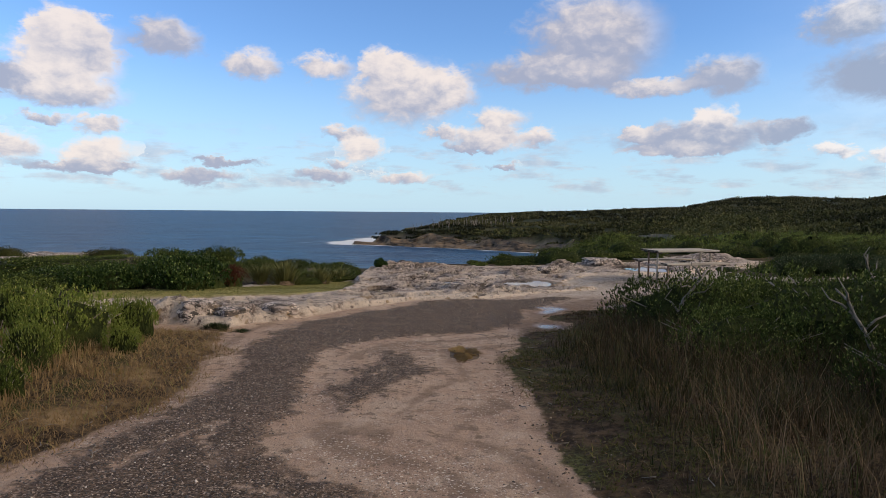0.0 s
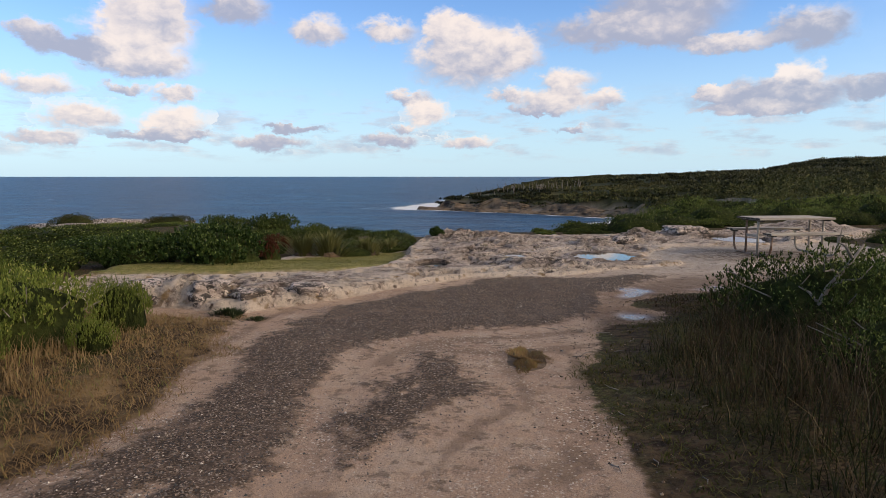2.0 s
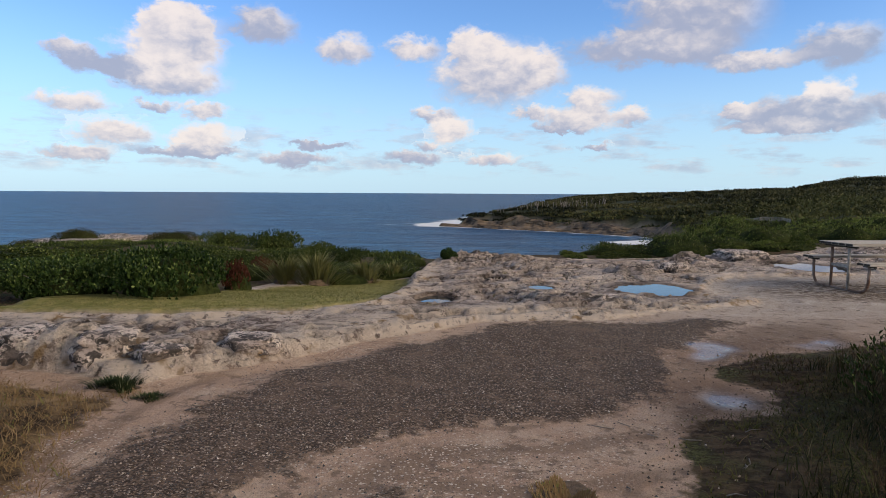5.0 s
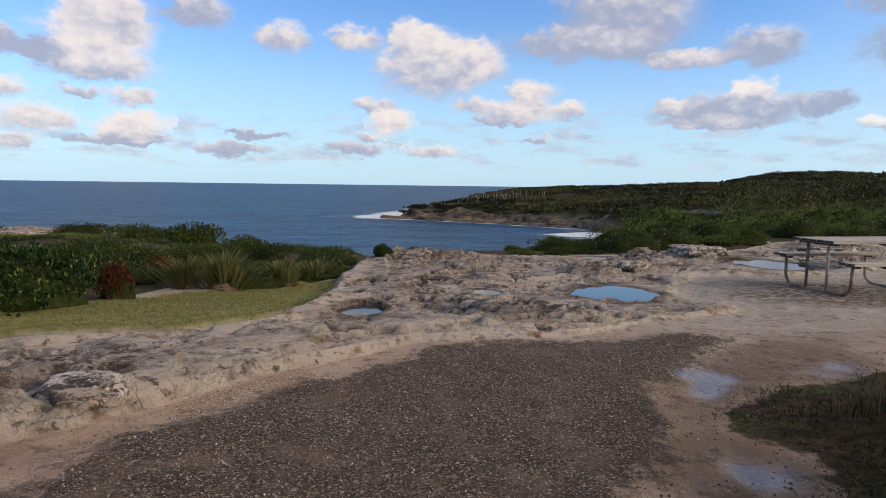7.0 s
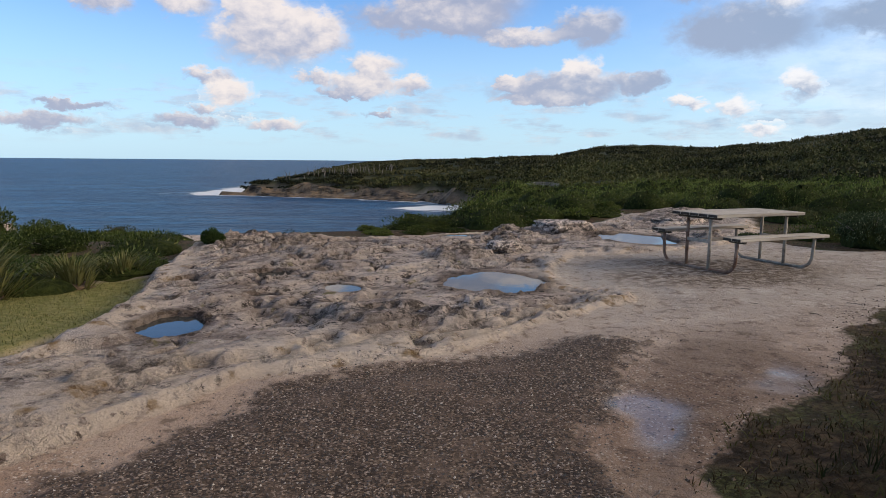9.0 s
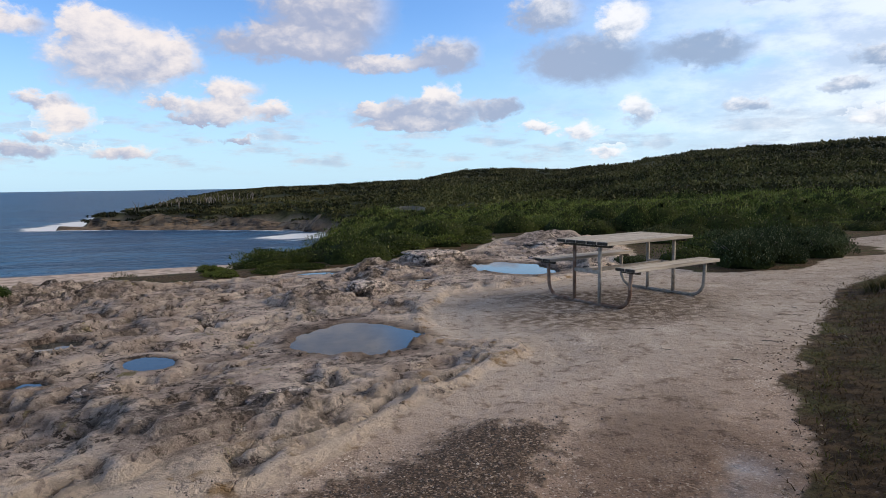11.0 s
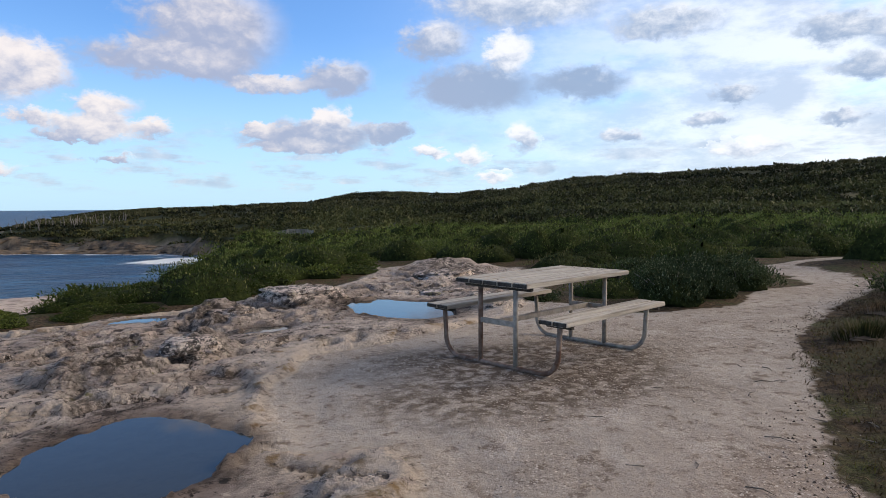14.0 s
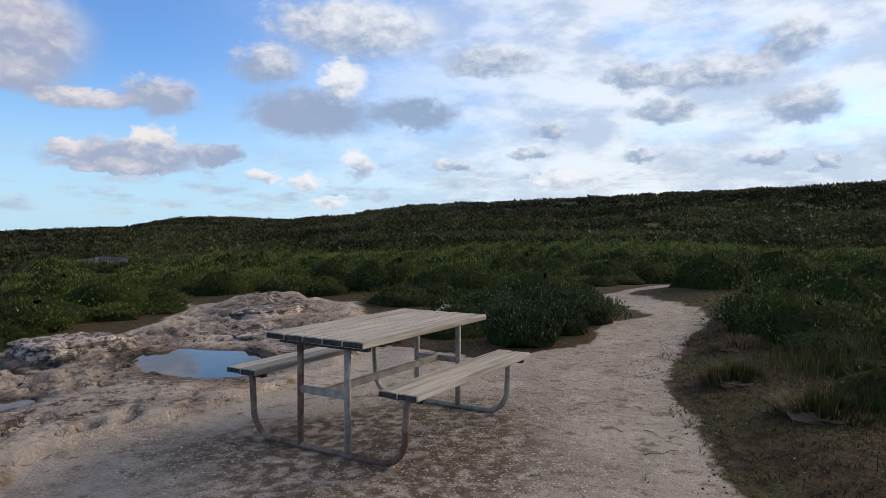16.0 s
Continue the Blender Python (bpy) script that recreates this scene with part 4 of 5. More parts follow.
east = bush_proto("bush", LEAF_BUSH, 16800, .038, .007, "dense dark green coastal bush beside the track", 1, 1.25, 1.0, 9, 14)
for x, y, r, h, t in ((3.5, 9.0, 1.0, 1.0, 0), (4.9, 7.7, 1.25, 1.18, 70), (3.3, 7.1, .7, .72, 140), (5.3, 10.2, 1.0, .9, 220), (6.8, 8.4, 1.3, 1.1, 300), (5.9, 5.6, 1.2, 1.05, 20), (4.2, 5.2, .7, .7, 100)):
    put(east, x, y, r * 1.05, h, t)
# the sunlit look of these bushes is put into their leaf colour
west = bush_proto("bush", LEAF_SUNLIT, 11000, .042, .008, "green bush among dry grass beside the track, leaves coloured as sunlit", 2, 1.0, .8, 7, 10)
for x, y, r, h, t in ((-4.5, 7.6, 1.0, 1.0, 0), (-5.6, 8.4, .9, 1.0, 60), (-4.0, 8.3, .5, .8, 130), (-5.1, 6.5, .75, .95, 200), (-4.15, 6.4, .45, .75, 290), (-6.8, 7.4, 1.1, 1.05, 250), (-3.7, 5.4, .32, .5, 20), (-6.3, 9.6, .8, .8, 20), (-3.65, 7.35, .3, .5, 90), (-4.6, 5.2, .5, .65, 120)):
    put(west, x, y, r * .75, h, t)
broad = bush_proto("bush", LEAF_BROAD, 15000, .055, .018, "dark glossy broad-leaved bush behind the lawn", 3, 1.1, .85, 8, 8)
for x, y, r, h, t in ((-5.5, 13.95, .95, 1.05, 0), (-7.0, 13.7, .85, .85, 90), (-6.9, 15.6, .9, .8, 200), (-8.9, 15.2, 1.1, .6, 280), (-8.3, 17.4, 1.0, .55, 30), (-3.6, 19.3, .5, .36, 40), (-4.4, 18.9, .5, .42, 150), (-2.05, 21.3, .22, .42, 60)):
    put(broad, x, y, r, h, t)
dark = bush_proto("bush", LEAF_BUSH, 9000, .06, .017, "rounded dark green coastal bush", 4, 1.2, .95, 7, 6)
for x, y, r, h, t in ((-8.6, 20.2, .8, .6, 260), (-7.4, 19.6, .8, .55, 20), (-10.3, 18.5, 1.1, .6, 320), (-13, 19, 1.4, .6, 50), (-12.5, 15.3, 1.3, .6, 170), (-8.3, 11.1, .85, .5, 60), (-8.5, 12.9, .9, .5, 140), (-10.2, 12.0, 1.1, .5, 230), (-10.3, 14.0, 1.0, .5, 310), (-9.4, 9.9, 1.0, .55, 10),
                      (-6.2, 21.3, .7, .55, 15), (-5.2, 22.5, .6, .5, 75), (-10.8, 31, 1.1, 1.1, 30), (-8.6, 30.5, .9, .9, 130), (-13.5, 32, 1.0, .9, 220)):
    put(dark, x, y, r, h, t)
shrub = bush_proto("bush", LEAF_SHRUB, 26000, .024, .011, "tall wind-shorn olive brown shrub above the sea", 14, 1.2, .95, 8, 6)
for x, y, r, h, t in ((-19.2, 60.7, 2.3, 2.3, 0), (-15.6, 61.7, 2.3, 2.4, 140), (-12.6, 62.5, 1.3, 1.6, 230), (-20.8, 40.1, 1.5, 1.25, 70), (-17.6, 40.6, 1.0, 1.0, 190), (-30.5, 45, 1.45, 1.45, 10), (-34, 45, 1.3, .9, 100), (-1.0, 30.5, .55, 1.05, 60), (-22.8, 58, 1.2, 1.0, 20)):
    put(shrub, x, y, r, h, t, .2)
bronze = bush_proto("bush", LEAF_BRONZE, 4200, .05, .012, "small rusty red bush behind the lawn", 5, .5, .5, 5, 5)
put(bronze, -4.95, 15.2, .62, 1.1)
put(bronze, -5.9, 18.4, .7, .9, 80)
grey = bush_proto("bush", LEAF_GREY, 13000, .045, .011, "grey-green rounded heath bush beside the sandy path", 6, 1.0, .75, 7, 8)
for x, y, r, h, t in ((11.5, 15.1, 1.0, 1.0, 10), (13.2, 16.3, 1.3, 1.4, 80), (10.5, 14.2, .55, .45, 150), (12.6, 15.0, 1.3, 1.1, 220), (14.8, 16.9, 1.4, 1.4, 300), (9.3, 13.4, .5, .4, 30), (10.2, 18.65, 1.3, 1.9, 0), (11.3, 19.6, 1.25, 1.7, 100), (13.2, 19.9, 1.6, 1.9, 210), (14.6, 20.8, 1.4, 1.8, 300), (12.0, 20.8, 1.4, 1.8, 30), (12.7, 19.15, 1.2, 1.5, 50), (11.3, 18.7, .9, 1.2, 190), (8.9, 20.3, .7, .6, 40), (-2.2, 24.5, .5, .5, 0)):
    put(grey, x, y, r * .6, h * .5, t)
heathy = bush_proto("bush", LEAF_HEATH, 3000, .075, .019, "low bright green heath bush", 8, 1.1, .75, 6, 6)
for x, y, r, h, t in ((2.5, 25.2, 1.0, 1.0, 0), (4.3, 25.0, .8, .65, 40), (6.0, 25.7, .9, .8, 90), (7.6, 26.7, 1.0, .9, 130), (9.2, 28.5, 1.1, 1.0, 170), (5.2, 27.3, .9, .85, 220), (7.0, 28.7, 1.1, 1.05, 260), (3.6, 26.9, .8, .65, 300), (1.2, 24.4, .5, .4, 10)):
    put(heathy, x, y, r * .7, h * .55, t)
rng = np.random.default_rng(11)
taken = 0
while taken < 38:
    x, y = rng.uniform(7, 34), rng.uniform(14, 36)
    zz, mm = ground(np.array([x]), np.array([y]))
    if mm["veg"][0] > .8 and mm["wet"][0] < .1 and not (y < 17.4 + .22 * (x - 12) and x < 13):
        put(heathy, x, y, rng.uniform(.45, .85), rng.uniform(.35, .65), rng.uniform(0, 360))
        taken += 1
taken = 0
for k in range(400):
    x, y = rng.uniform(1, 9), rng.uniform(20.8, 25)
    near = ground(np.array([x, x, x - .4, x + .4]), np.array([y, y - .5, y, y]))[1]
    if near["veg"].min() > .7 and near["wet"].max() < .1 and taken < 20:
        put(heathy, x, y, rng.uniform(.25, .45), rng.uniform(.17, .27), rng.uniform(0, 360))
        taken += 1


def scatter(name, label, category, mat, count, lo, hi, az_lo, az_hi, per, r, h, leaf, wide, seed, core=True, group=""):
    """One mesh of many small crowns over the heath."""
    rng = np.random.default_rng(seed)
    a = np.radians(rng.uniform(az_lo, az_hi, count * 3))
    d = np.sqrt(rng.uniform(lo * lo, hi * hi, count * 3)) if hi < 120 else lo * (hi / lo) ** rng.random(count * 3)
    x, y = d * np.sin(a), 8 + d * np.cos(a)
    z, mk = ground(x, y)
    ok = (mk["veg"] > .6) & (mk["bare"] < .4) & (mk["cliff"] < .75) & (z > SEA + 2)
    deg = np.degrees(a)
    ok &= ~((deg > 15.5) & (deg < 21.6) & (d > 112) & (d < 163))
    ok &= ~((deg > -11) & (deg < 4) & (d < 98) & (az_lo > -15)) & ~((y < 17) & (x < 0))
    if hi < 50:
        for ox, oy in ((0, -1), (-1, 0), (.7, -.7), (1, 0)):
            ok &= ground(x + ox * r * .9, y + oy * r * .9)[1]["veg"] > .6
    ok[np.cumsum(ok) > count] = False
    x, y, z, d = x[ok], y[ok], z[ok], d[ok]
    n = len(x)
    p, o = shell(n * per, rng, 5, .5)
    size = rng.uniform(.6, 1.3, n) * (r if np.isscalar(r) else np.interp(d, *r))
    tall = rng.uniform(.6, 1.3, n) * np.where(x < -1, 1.0 if az_hi < 0 else .42, np.interp(np.degrees(np.arctan2(x, y - 8)), (9, 17), (.45, 1.0))) * (h if np.isscalar(h) else np.interp(d, *h)) * (.45 + 1.1 * lattice(x / (.12 * hi), y / (.12 * hi), 3))
    if az_hi < 0:
        tall = np.clip(np.minimum(tall, 1.45 - .108 * d - z), .12, None)
    s3 = np.stack([size, size, tall], -1).repeat(per, 0)
    pos = p * s3 + np.stack([x, y, z - .05 * tall], -1).repeat(per, 0)
    # dark dome under each crown, coloured as the shade between the leaves
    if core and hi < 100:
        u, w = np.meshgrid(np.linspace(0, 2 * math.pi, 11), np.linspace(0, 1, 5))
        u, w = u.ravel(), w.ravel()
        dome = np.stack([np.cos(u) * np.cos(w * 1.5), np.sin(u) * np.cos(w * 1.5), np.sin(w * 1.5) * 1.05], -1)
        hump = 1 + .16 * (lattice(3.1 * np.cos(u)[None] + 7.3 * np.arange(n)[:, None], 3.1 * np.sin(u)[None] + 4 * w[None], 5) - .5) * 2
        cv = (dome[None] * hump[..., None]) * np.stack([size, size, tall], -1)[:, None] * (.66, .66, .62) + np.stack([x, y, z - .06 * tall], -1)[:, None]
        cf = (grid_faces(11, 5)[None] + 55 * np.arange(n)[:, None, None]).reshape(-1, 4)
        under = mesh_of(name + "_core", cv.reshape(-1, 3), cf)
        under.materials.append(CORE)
        tagged(new(name + "_core", under), "dark filler domes standing in for the shade inside the " + name.replace("_", " "), category, group, "stuff")
    lf = (leaf * size / np.mean(size)).repeat(per)
    v, f = leaves(pos, o, lf * 1.3, lf * wide * .7, rng, .6 if hi < 120 else .15, True)
    me = mesh_of(name, v, f, smooth_shade=False)
    me.materials.append(mat)
    return tagged(new(name, me), label, category, group, "stuff")


scatter("heath_scrub", "rounded olive green bushes of the coastal heath", "scrub", LEAF_HEATH, 345, 11, 38, 8, 100, 800, 1.3, .78, .05, .36, 21)
scatter("low_heath", "low understorey of the coastal heath", "scrub", LEAF_WOOD, 420, 11, 38, 8, 100, 170, 1.0, .38, .06, .4, 26)
scatter("heath_scrub", "rounded olive green bushes of the coastal heath", "scrub", LEAF_HEATH, 620, 36, 82, 8, 100, 330, 2.0, 1.05, .11, .45, 24)
scatter("low_heath", "low understorey of the coastal heath", "scrub", LEAF_WOOD, 700, 36, 82, 8, 100, 70, 1.7, .5, .14, .5, 27)
scatter("coast_scrub", "rounded green bushes on the slope to the sea", "scrub", LEAF_BUSH, 260, 9, 62, -65, -11, 620, 1.1, .6, .05, .34, 25)
scatter("coast_scrub", "low green scrub on the slope to the sea", "scrub", LEAF_HEATH, 420, 9, 62, -65, -11, 200, 1.0, .35, .055, .36, 28)
scatter("cove_scrub", "low green scrub above the cove", "scrub", LEAF_HEATH, 340, 17, 96, -14, 9, 260, 1.1, .42, .055, .38, 29)
scatter("mid_scrub", "green and brown heath covering the slopes", "scrub", LEAF_WOOD, 4600, 76, 260, -60, 100, 64, ((70, 260), (1.8, 4.0)), ((70, 260), (1.2, 2.6)), .42, .8, 22)
scatter("hill_scrub", "dark wooded hills in the distance", "woodland", LEAF_FAR, 6000, 240, 1150, -12, 100, 48, ((250, 1150), (4.0, 10)), ((250, 1150), (2.0, 4.6)), 1.0, .9, 23)


# ---- grasses ----
def grass(name, label, mat, x, y, height, lean, width, seed, kind="stuff"):
    rng = np.random.default_rng(seed)
    n = len(x)
    z, mk = ground(x, y)
    a = rng.uniform(0, 2 * math.pi, n)
    side = np.stack([np.cos(a), np.sin(a), np.zeros(n)], -1)
    b = a + rng.normal(math.pi / 2, .5, n)
    bend = np.stack([np.cos(b), np.sin(b), np.zeros(n)], -1) * (lean * rng.uniform(.1, 1.0, n) * height)[:, None]
    up = np.array((0, 0, 1.0)) * height[:, None]
    w = (width * rng.uniform(.6, 1.3, n))[:, None]
    foot = np.stack([x, y, z - .012], -1)
    v = np.stack([foot - side * w, foot + side * w, foot + up * .55 + bend * .3 - side * w * .7, foot + up * .55 + bend * .3 + side * w * .7, foot + up + bend], 1).reshape(-1, 3)
    f = (np.array([(0, 1, 3), (0, 3, 2), (2, 3, 4)])[None] + 5 * np.arange(n)[:, None, None]).reshape(-1, 3)
    me = mesh_of(name, v, f, smooth_shade=False)
    me.materials.append(mat)
    return tagged(new(name, me), label, "grass", kind=kind)


def sown(count, x0, x1, y0, y1, keep, seed, clump=.0):
    """Random spots in a box, kept by a chance that keep() gives, drawn together into tussocks."""
    rng = np.random.default_rng(seed)
    x, y = rng.uniform(x0, x1, count), rng.uniform(y0, y1, count)
    if clump:
        k = max(6, int(count / 26))
        cx, cy = rng.uniform(x0, x1, k), rng.uniform(y0, y1, k)
        w = rng.integers(0, k, count)
        x, y = cx[w] + rng.normal(0, clump, count), cy[w] + rng.normal(0, clump, count)
    ok = rng.random(count) < keep(x, y)
    return x[ok], y[ok]


def deep(poly):
    return lambda x, y: inside(poly, x, y)


ve, vw = deep(VERGE_EAST), deep(VERGE_WEST)
x, y = sown(30000, -5.5, -2.2, 2.6, 10, lambda x, y: step(vw(x, y) + .35 * fbm(x, y, .6, 3, 4), -.12, .2), 45)
grass("straw_mat", "matted golden dry grass at the track edge", GRASS_DRY, x, y, .045 * RNG.uniform(.4, 2.0, len(x)), 3.0, .0035, 46)
x, y = sown(34000, -8, -2.3, 2, 10.2, lambda x, y: step(vw(x, y) + .35 * fbm(x, y, .6, 3, 4), -.05, .5) * .95, 31, .07)
grass("dry_grass", "straw-brown dry grass along the track edge", GRASS_DRY, x, y, (.035 + .2 * step(vw(x, y), .5, 2.0)) * RNG.uniform(.5, 1.4, len(x)), .9, .0035, 32)
x, y = sown(30000, .6, 6.5, 1.6, 12.5, lambda x, y: step(ve(x, y), .5, 1.3) * (.35 + .65 * step(ve(x, y), 3, 1.2)), 33, .09)
grass("seeding_grass", "tall dry pinkish seeding grass before the bushes", GRASS_RED, x, y, (.14 + .30 * step(ve(x, y), .5, 1.4)) * RNG.uniform(.5, 1.3, len(x)), 1.0, .0026, 34)
x, y = sown(24000, .6, 7.5, 1.6, 12.5, lambda x, y: step(ve(x, y), .2, .9), 43, .12)
grass("green_grass", "dark green grass and sedge on the verge", GRASS_GREEN, x, y, (.06 + .26 * step(ve(x, y), .4, 1.4)) * RNG.uniform(.5, 1.3, len(x)), 1.3, .004, 44)
x, y = sown(40000, .5, 2.8, 2.6, 10.6, lambda x, y: step(ve(x, y) + .3 * fbm(x, y, .5, 4, 6), -.05, .2) * step(ve(x, y), 2.0, 1.0) * step(fbm(x, y, .7, 4, 9), -.35, .15), 49)
grass("verge_turf", "short mossy green and brown turf at the track edge", GRASS_SHORT, x, y, .026 * RNG.uniform(.4, 1.9, len(x)), 3.0, .005, 50)
x, y = sown(110000, 1.2, 14, 9.2, 18.5, lambda x, y: step(ve(x, y) + .4 * fbm(x, y, .5, 4, 6), .0, .4) * step(ve(x, y), 3.4, 1.6), 47)
grass("straw_turf", "brown straw and low turf beside the sandy path", GRASS_TURF, x, y, .032 * RNG.uniform(.4, 2.2, len(x)), 3.0, .0045, 48)
x, y = sown(20000, .4, 9, 2.5, 16, lambda x, y: step(ve(x, y) + .3 * fbm(x, y, .5, 3, 6), -.02, .25) * step(ve(x, y), 2.2, .8), 35, .05)
grass("short_grass", "short patchy green and brown turf on the verge", GRASS_SHORT, x, y, .035 * RNG.uniform(.4, 2.0, len(x)), 2.4, .0045, 36)
x, y = sown(60000, 5, 18, 9, 19, lambda x, y: step(ve(x, y), .45, 1.6) * step(fbm(x, y, 1.6, 3, 15), -.35, .1), 37, .2)
grass("sedge", "dull green and brown sedge beside the sandy path", GRASS_GREEN, x, y, (.07 + .30 * step(ve(x, y), .6, 2.0)) * RNG.uniform(.5, 1.2, len(x)), .6, .0038, 38)
x, y = sown(26000, -6.5, -2, 12.4, 18.8, lambda x, y: step(inside(LAWN, x, y), -.05, .15), 39)
grass("lawn_grass", "short yellow-green mown lawn grass", LEAF_SEDGE, x, y, .028 * RNG.uniform(.5, 1.6, len(x)), 1.0, .004, 40)


def tussock(x, y, r, h, n, mat, label, seed, lean=1.0, wide=.004):
    """A single clump of blades on a low crown of roots."""
    rng = np.random.default_rng(seed)
    ob = root("grass_tuft", pose(x, y, z_at(x, y)), label, "grass tuft")
    a, q = rng.uniform(0, 2 * math.pi, n), np.sqrt(rng.random(n))
    q = q * (.8 + .3 * np.sin(3 * a + seed) + .15 * np.sin(7 * a + 2 * seed))
    bx, by = r[0] * q * np.cos(a), r[1] * q * np.sin(a)
    bz = .06 * (1 - q * q) * (h / .2)
    ln = h * rng.uniform(.5, 1.25, n)
    out = np.stack([np.cos(a), np.sin(a), np.zeros(n)], -1) * (lean * q * rng.uniform(.3, 1.2, n) * ln)[:, None]
    side = np.stack([-np.sin(a), np.cos(a), np.zeros(n)], -1) * wide
    foot = np.stack([bx, by, bz - .02], -1)
    up = np.array((0, 0, 1.0)) * ln[:, None]
    v = np.stack([foot - side, foot + side, foot + up * .6 + out * .4 - side * .7, foot + up * .6 + out * .4 + side * .7, foot + up * .9 + out], 1).reshape(-1, 3)
    f = (np.array([(0, 1, 3), (0, 3, 2), (2, 3, 4)])[None] + 5 * np.arange(n)[:, None, None]).reshape(-1, 3)
    hang("foliage", mesh_of("foliage", v, f, smooth_shade=False), mat, ob)
    bm = bmesh.new()
    bmesh.ops.create_icosphere(bm, subdivisions=3, radius=1)
    for vert in bm.verts:
        k = .9 + .25 * noise.noise(vert.co * 2 + Vector((seed, 0, 0)))
        vert.co = Vector((vert.co.x * r[0] * k, vert.co.y * r[1] * k, vert.co.z * .05 * k * (h / .2)))
    part("root_mat", bm, PEAT, ob, "matted brown roots and soil")
    return ob


PEAT = plain("peat", (.04, .028, .018), (.15, .10, .06), 14, .95, bumps=.8, dist=.03)
tussock(.28, 7.85, (.2, .46), .045, 4200, GRASS_DRY, "low brown and green tuft of grass standing in the track", 1, .5)
tussock(-4.15, 17.0, (.3, .25), .5, 420, LEAF_SEDGE, "pale strap-leaved sedge clump behind the lawn", 2, 2.0, .011)
tussock(-3.4, 17.9, (.3, .25), .38, 320, LEAF_SEDGE, "pale strap-leaved sedge clump behind the lawn", 3, 2.0, .010)
tussock(-4.75, 16.9, (.25, .2), .45, 320, LEAF_SEDGE, "pale strap-leaved sedge clump behind the lawn", 31, 2.0, .010)
tussock(-3.0, 18.8, (.25, .2), .32, 260, LEAF_SEDGE, "pale strap-leaved sedge clump behind the lawn", 32, 2.0, .009)
tussock(-3.35, 9.55, (.2, .12), .09, 900, LEAF_GREY, "small grey-green plant at the foot of the rock", 4, 1.2, .005)
tussock(-2.9, 9.3, (.12, .1), .05, 450, LEAF_GREY, "small grey-green plant at the foot of the rock", 5, 1.2, .0045)
for k, (x, y) in enumerate(((9.5, 15.5), (11.4, 16.1), (8.6, 14.5))):
    tussock(x, y, (.4, .35), .15, 1100, GRASS_RED if k % 2 else GRASS_GREEN, "dull brown-green sedge tussock beside the sandy path", 6 + k, 1.0, .004)


# ---- boulders of the shelf ----
def boulder(x, y, rx, ry, h, turn, seed, label, lift=0.0):
    bm = bmesh.new()
    bmesh.ops.create_icosphere(bm, subdivisions=4, radius=1)
    off = Vector((seed * 3.7, seed * 1.3, 0))
    for v in bm.verts:
        p = v.co.copy()
        b = Vector([math.copysign(abs(c) ** .62, c) for c in p])
        k = 1 + .22 * noise.fractal(p * 1.3 + off, .8, 2.0, 3) + .09 * noise.fractal(p * 5 + off, .7, 2.0, 4)
        q = b * k
        layer = math.sin(q.z * 9 + 1.5 * noise.noise(p * 1.1 + off))
        q.x, q.y = q.x * (1 + .05 * layer), q.y * (1 + .05 * layer)
        v.co = Vector((q.x * rx * .8, q.y * ry * .8, q.z * h * .62))
    for f in bm.faces:
        f.smooth = True
    me = bpy.data.meshes.new("boulder")
    bm.to_mesh(me)
    bm.free()
    me.materials.append(SANDSTONE)
    ob = new("boulder", me)
    ob.matrix_basis = pose(x, y, z_at(x, y) + lift, 0, 0, turn)
    return tagged(ob, label, "rock", "rocks of the shelf")


for k, (x, y, rx, ry, h, t) in enumerate(((-4.75, 10.35, .48, .5, .36, 0), (-3.92, 10.25, .34, .45, .30, 20), (-3.3, 10.15, .32, .28, .16, 50), (-2.7, 10.75, .35, .3, .15, 10), (-5.6, 10.6, .5, .5, .25, 80))):
    boulder(x, y, rx, ry, h * 1.1, t, k, "weathered grey and pink sandstone boulder beside the track", -.2 if k < 2 else -.06)
for k, (x, y, rx, ry, h, t) in enumerate(((.45, 14.55, .4, .32, .16, 30), (1.15, 14.35, .3, .25, .13, 0), (-.1, 15.3, .25, .2, .1, 70), (3.3, 15.15, .32, .16, .1, 20), (5.5, 22.4, .8, .6, .28, 10), (4.1, 21.4, .5, .35, .18, 60), (7.7, 19.8, .42, .3, .2, 0),
                                              (10.2, 25.2, 1.1, .7, .3, 30), (8.6, 22.7, .7, .5, .24, 0), (12.9, 22.4, .8, .4, .35, 20), (3.1, 19.0, .35, .25, .14, 0), (8.2, 20.9, .5, .4, .2, 50))):
    boulder(x, y, rx, ry, h, t, 20 + k, "pitted dark sandstone outcrop on the rock shelf", -.07)
for k, (x, y, rx, ry, h, t) in enumerate(((-31.3, 50.5, 2.1, 1.4, 1.5, 0), (-26.5, 46.5, 3.2, 1.6, .6, 20), (-23, 44, 2.4, 1.4, .5, 40), (-32, 45.5, 3.2, 1.4, .6, 0), (-20.5, 51.4, 2.6, 1.4, 1.5, 10), (-28, 43, 3.0, 1.2, .5, 60), (-17.5, 54, 2.2, 1.0, .6, 0))):
    boulder(x, y, rx, ry, h, t, 40 + k, "pale pink sandstone outcrop above the sea")

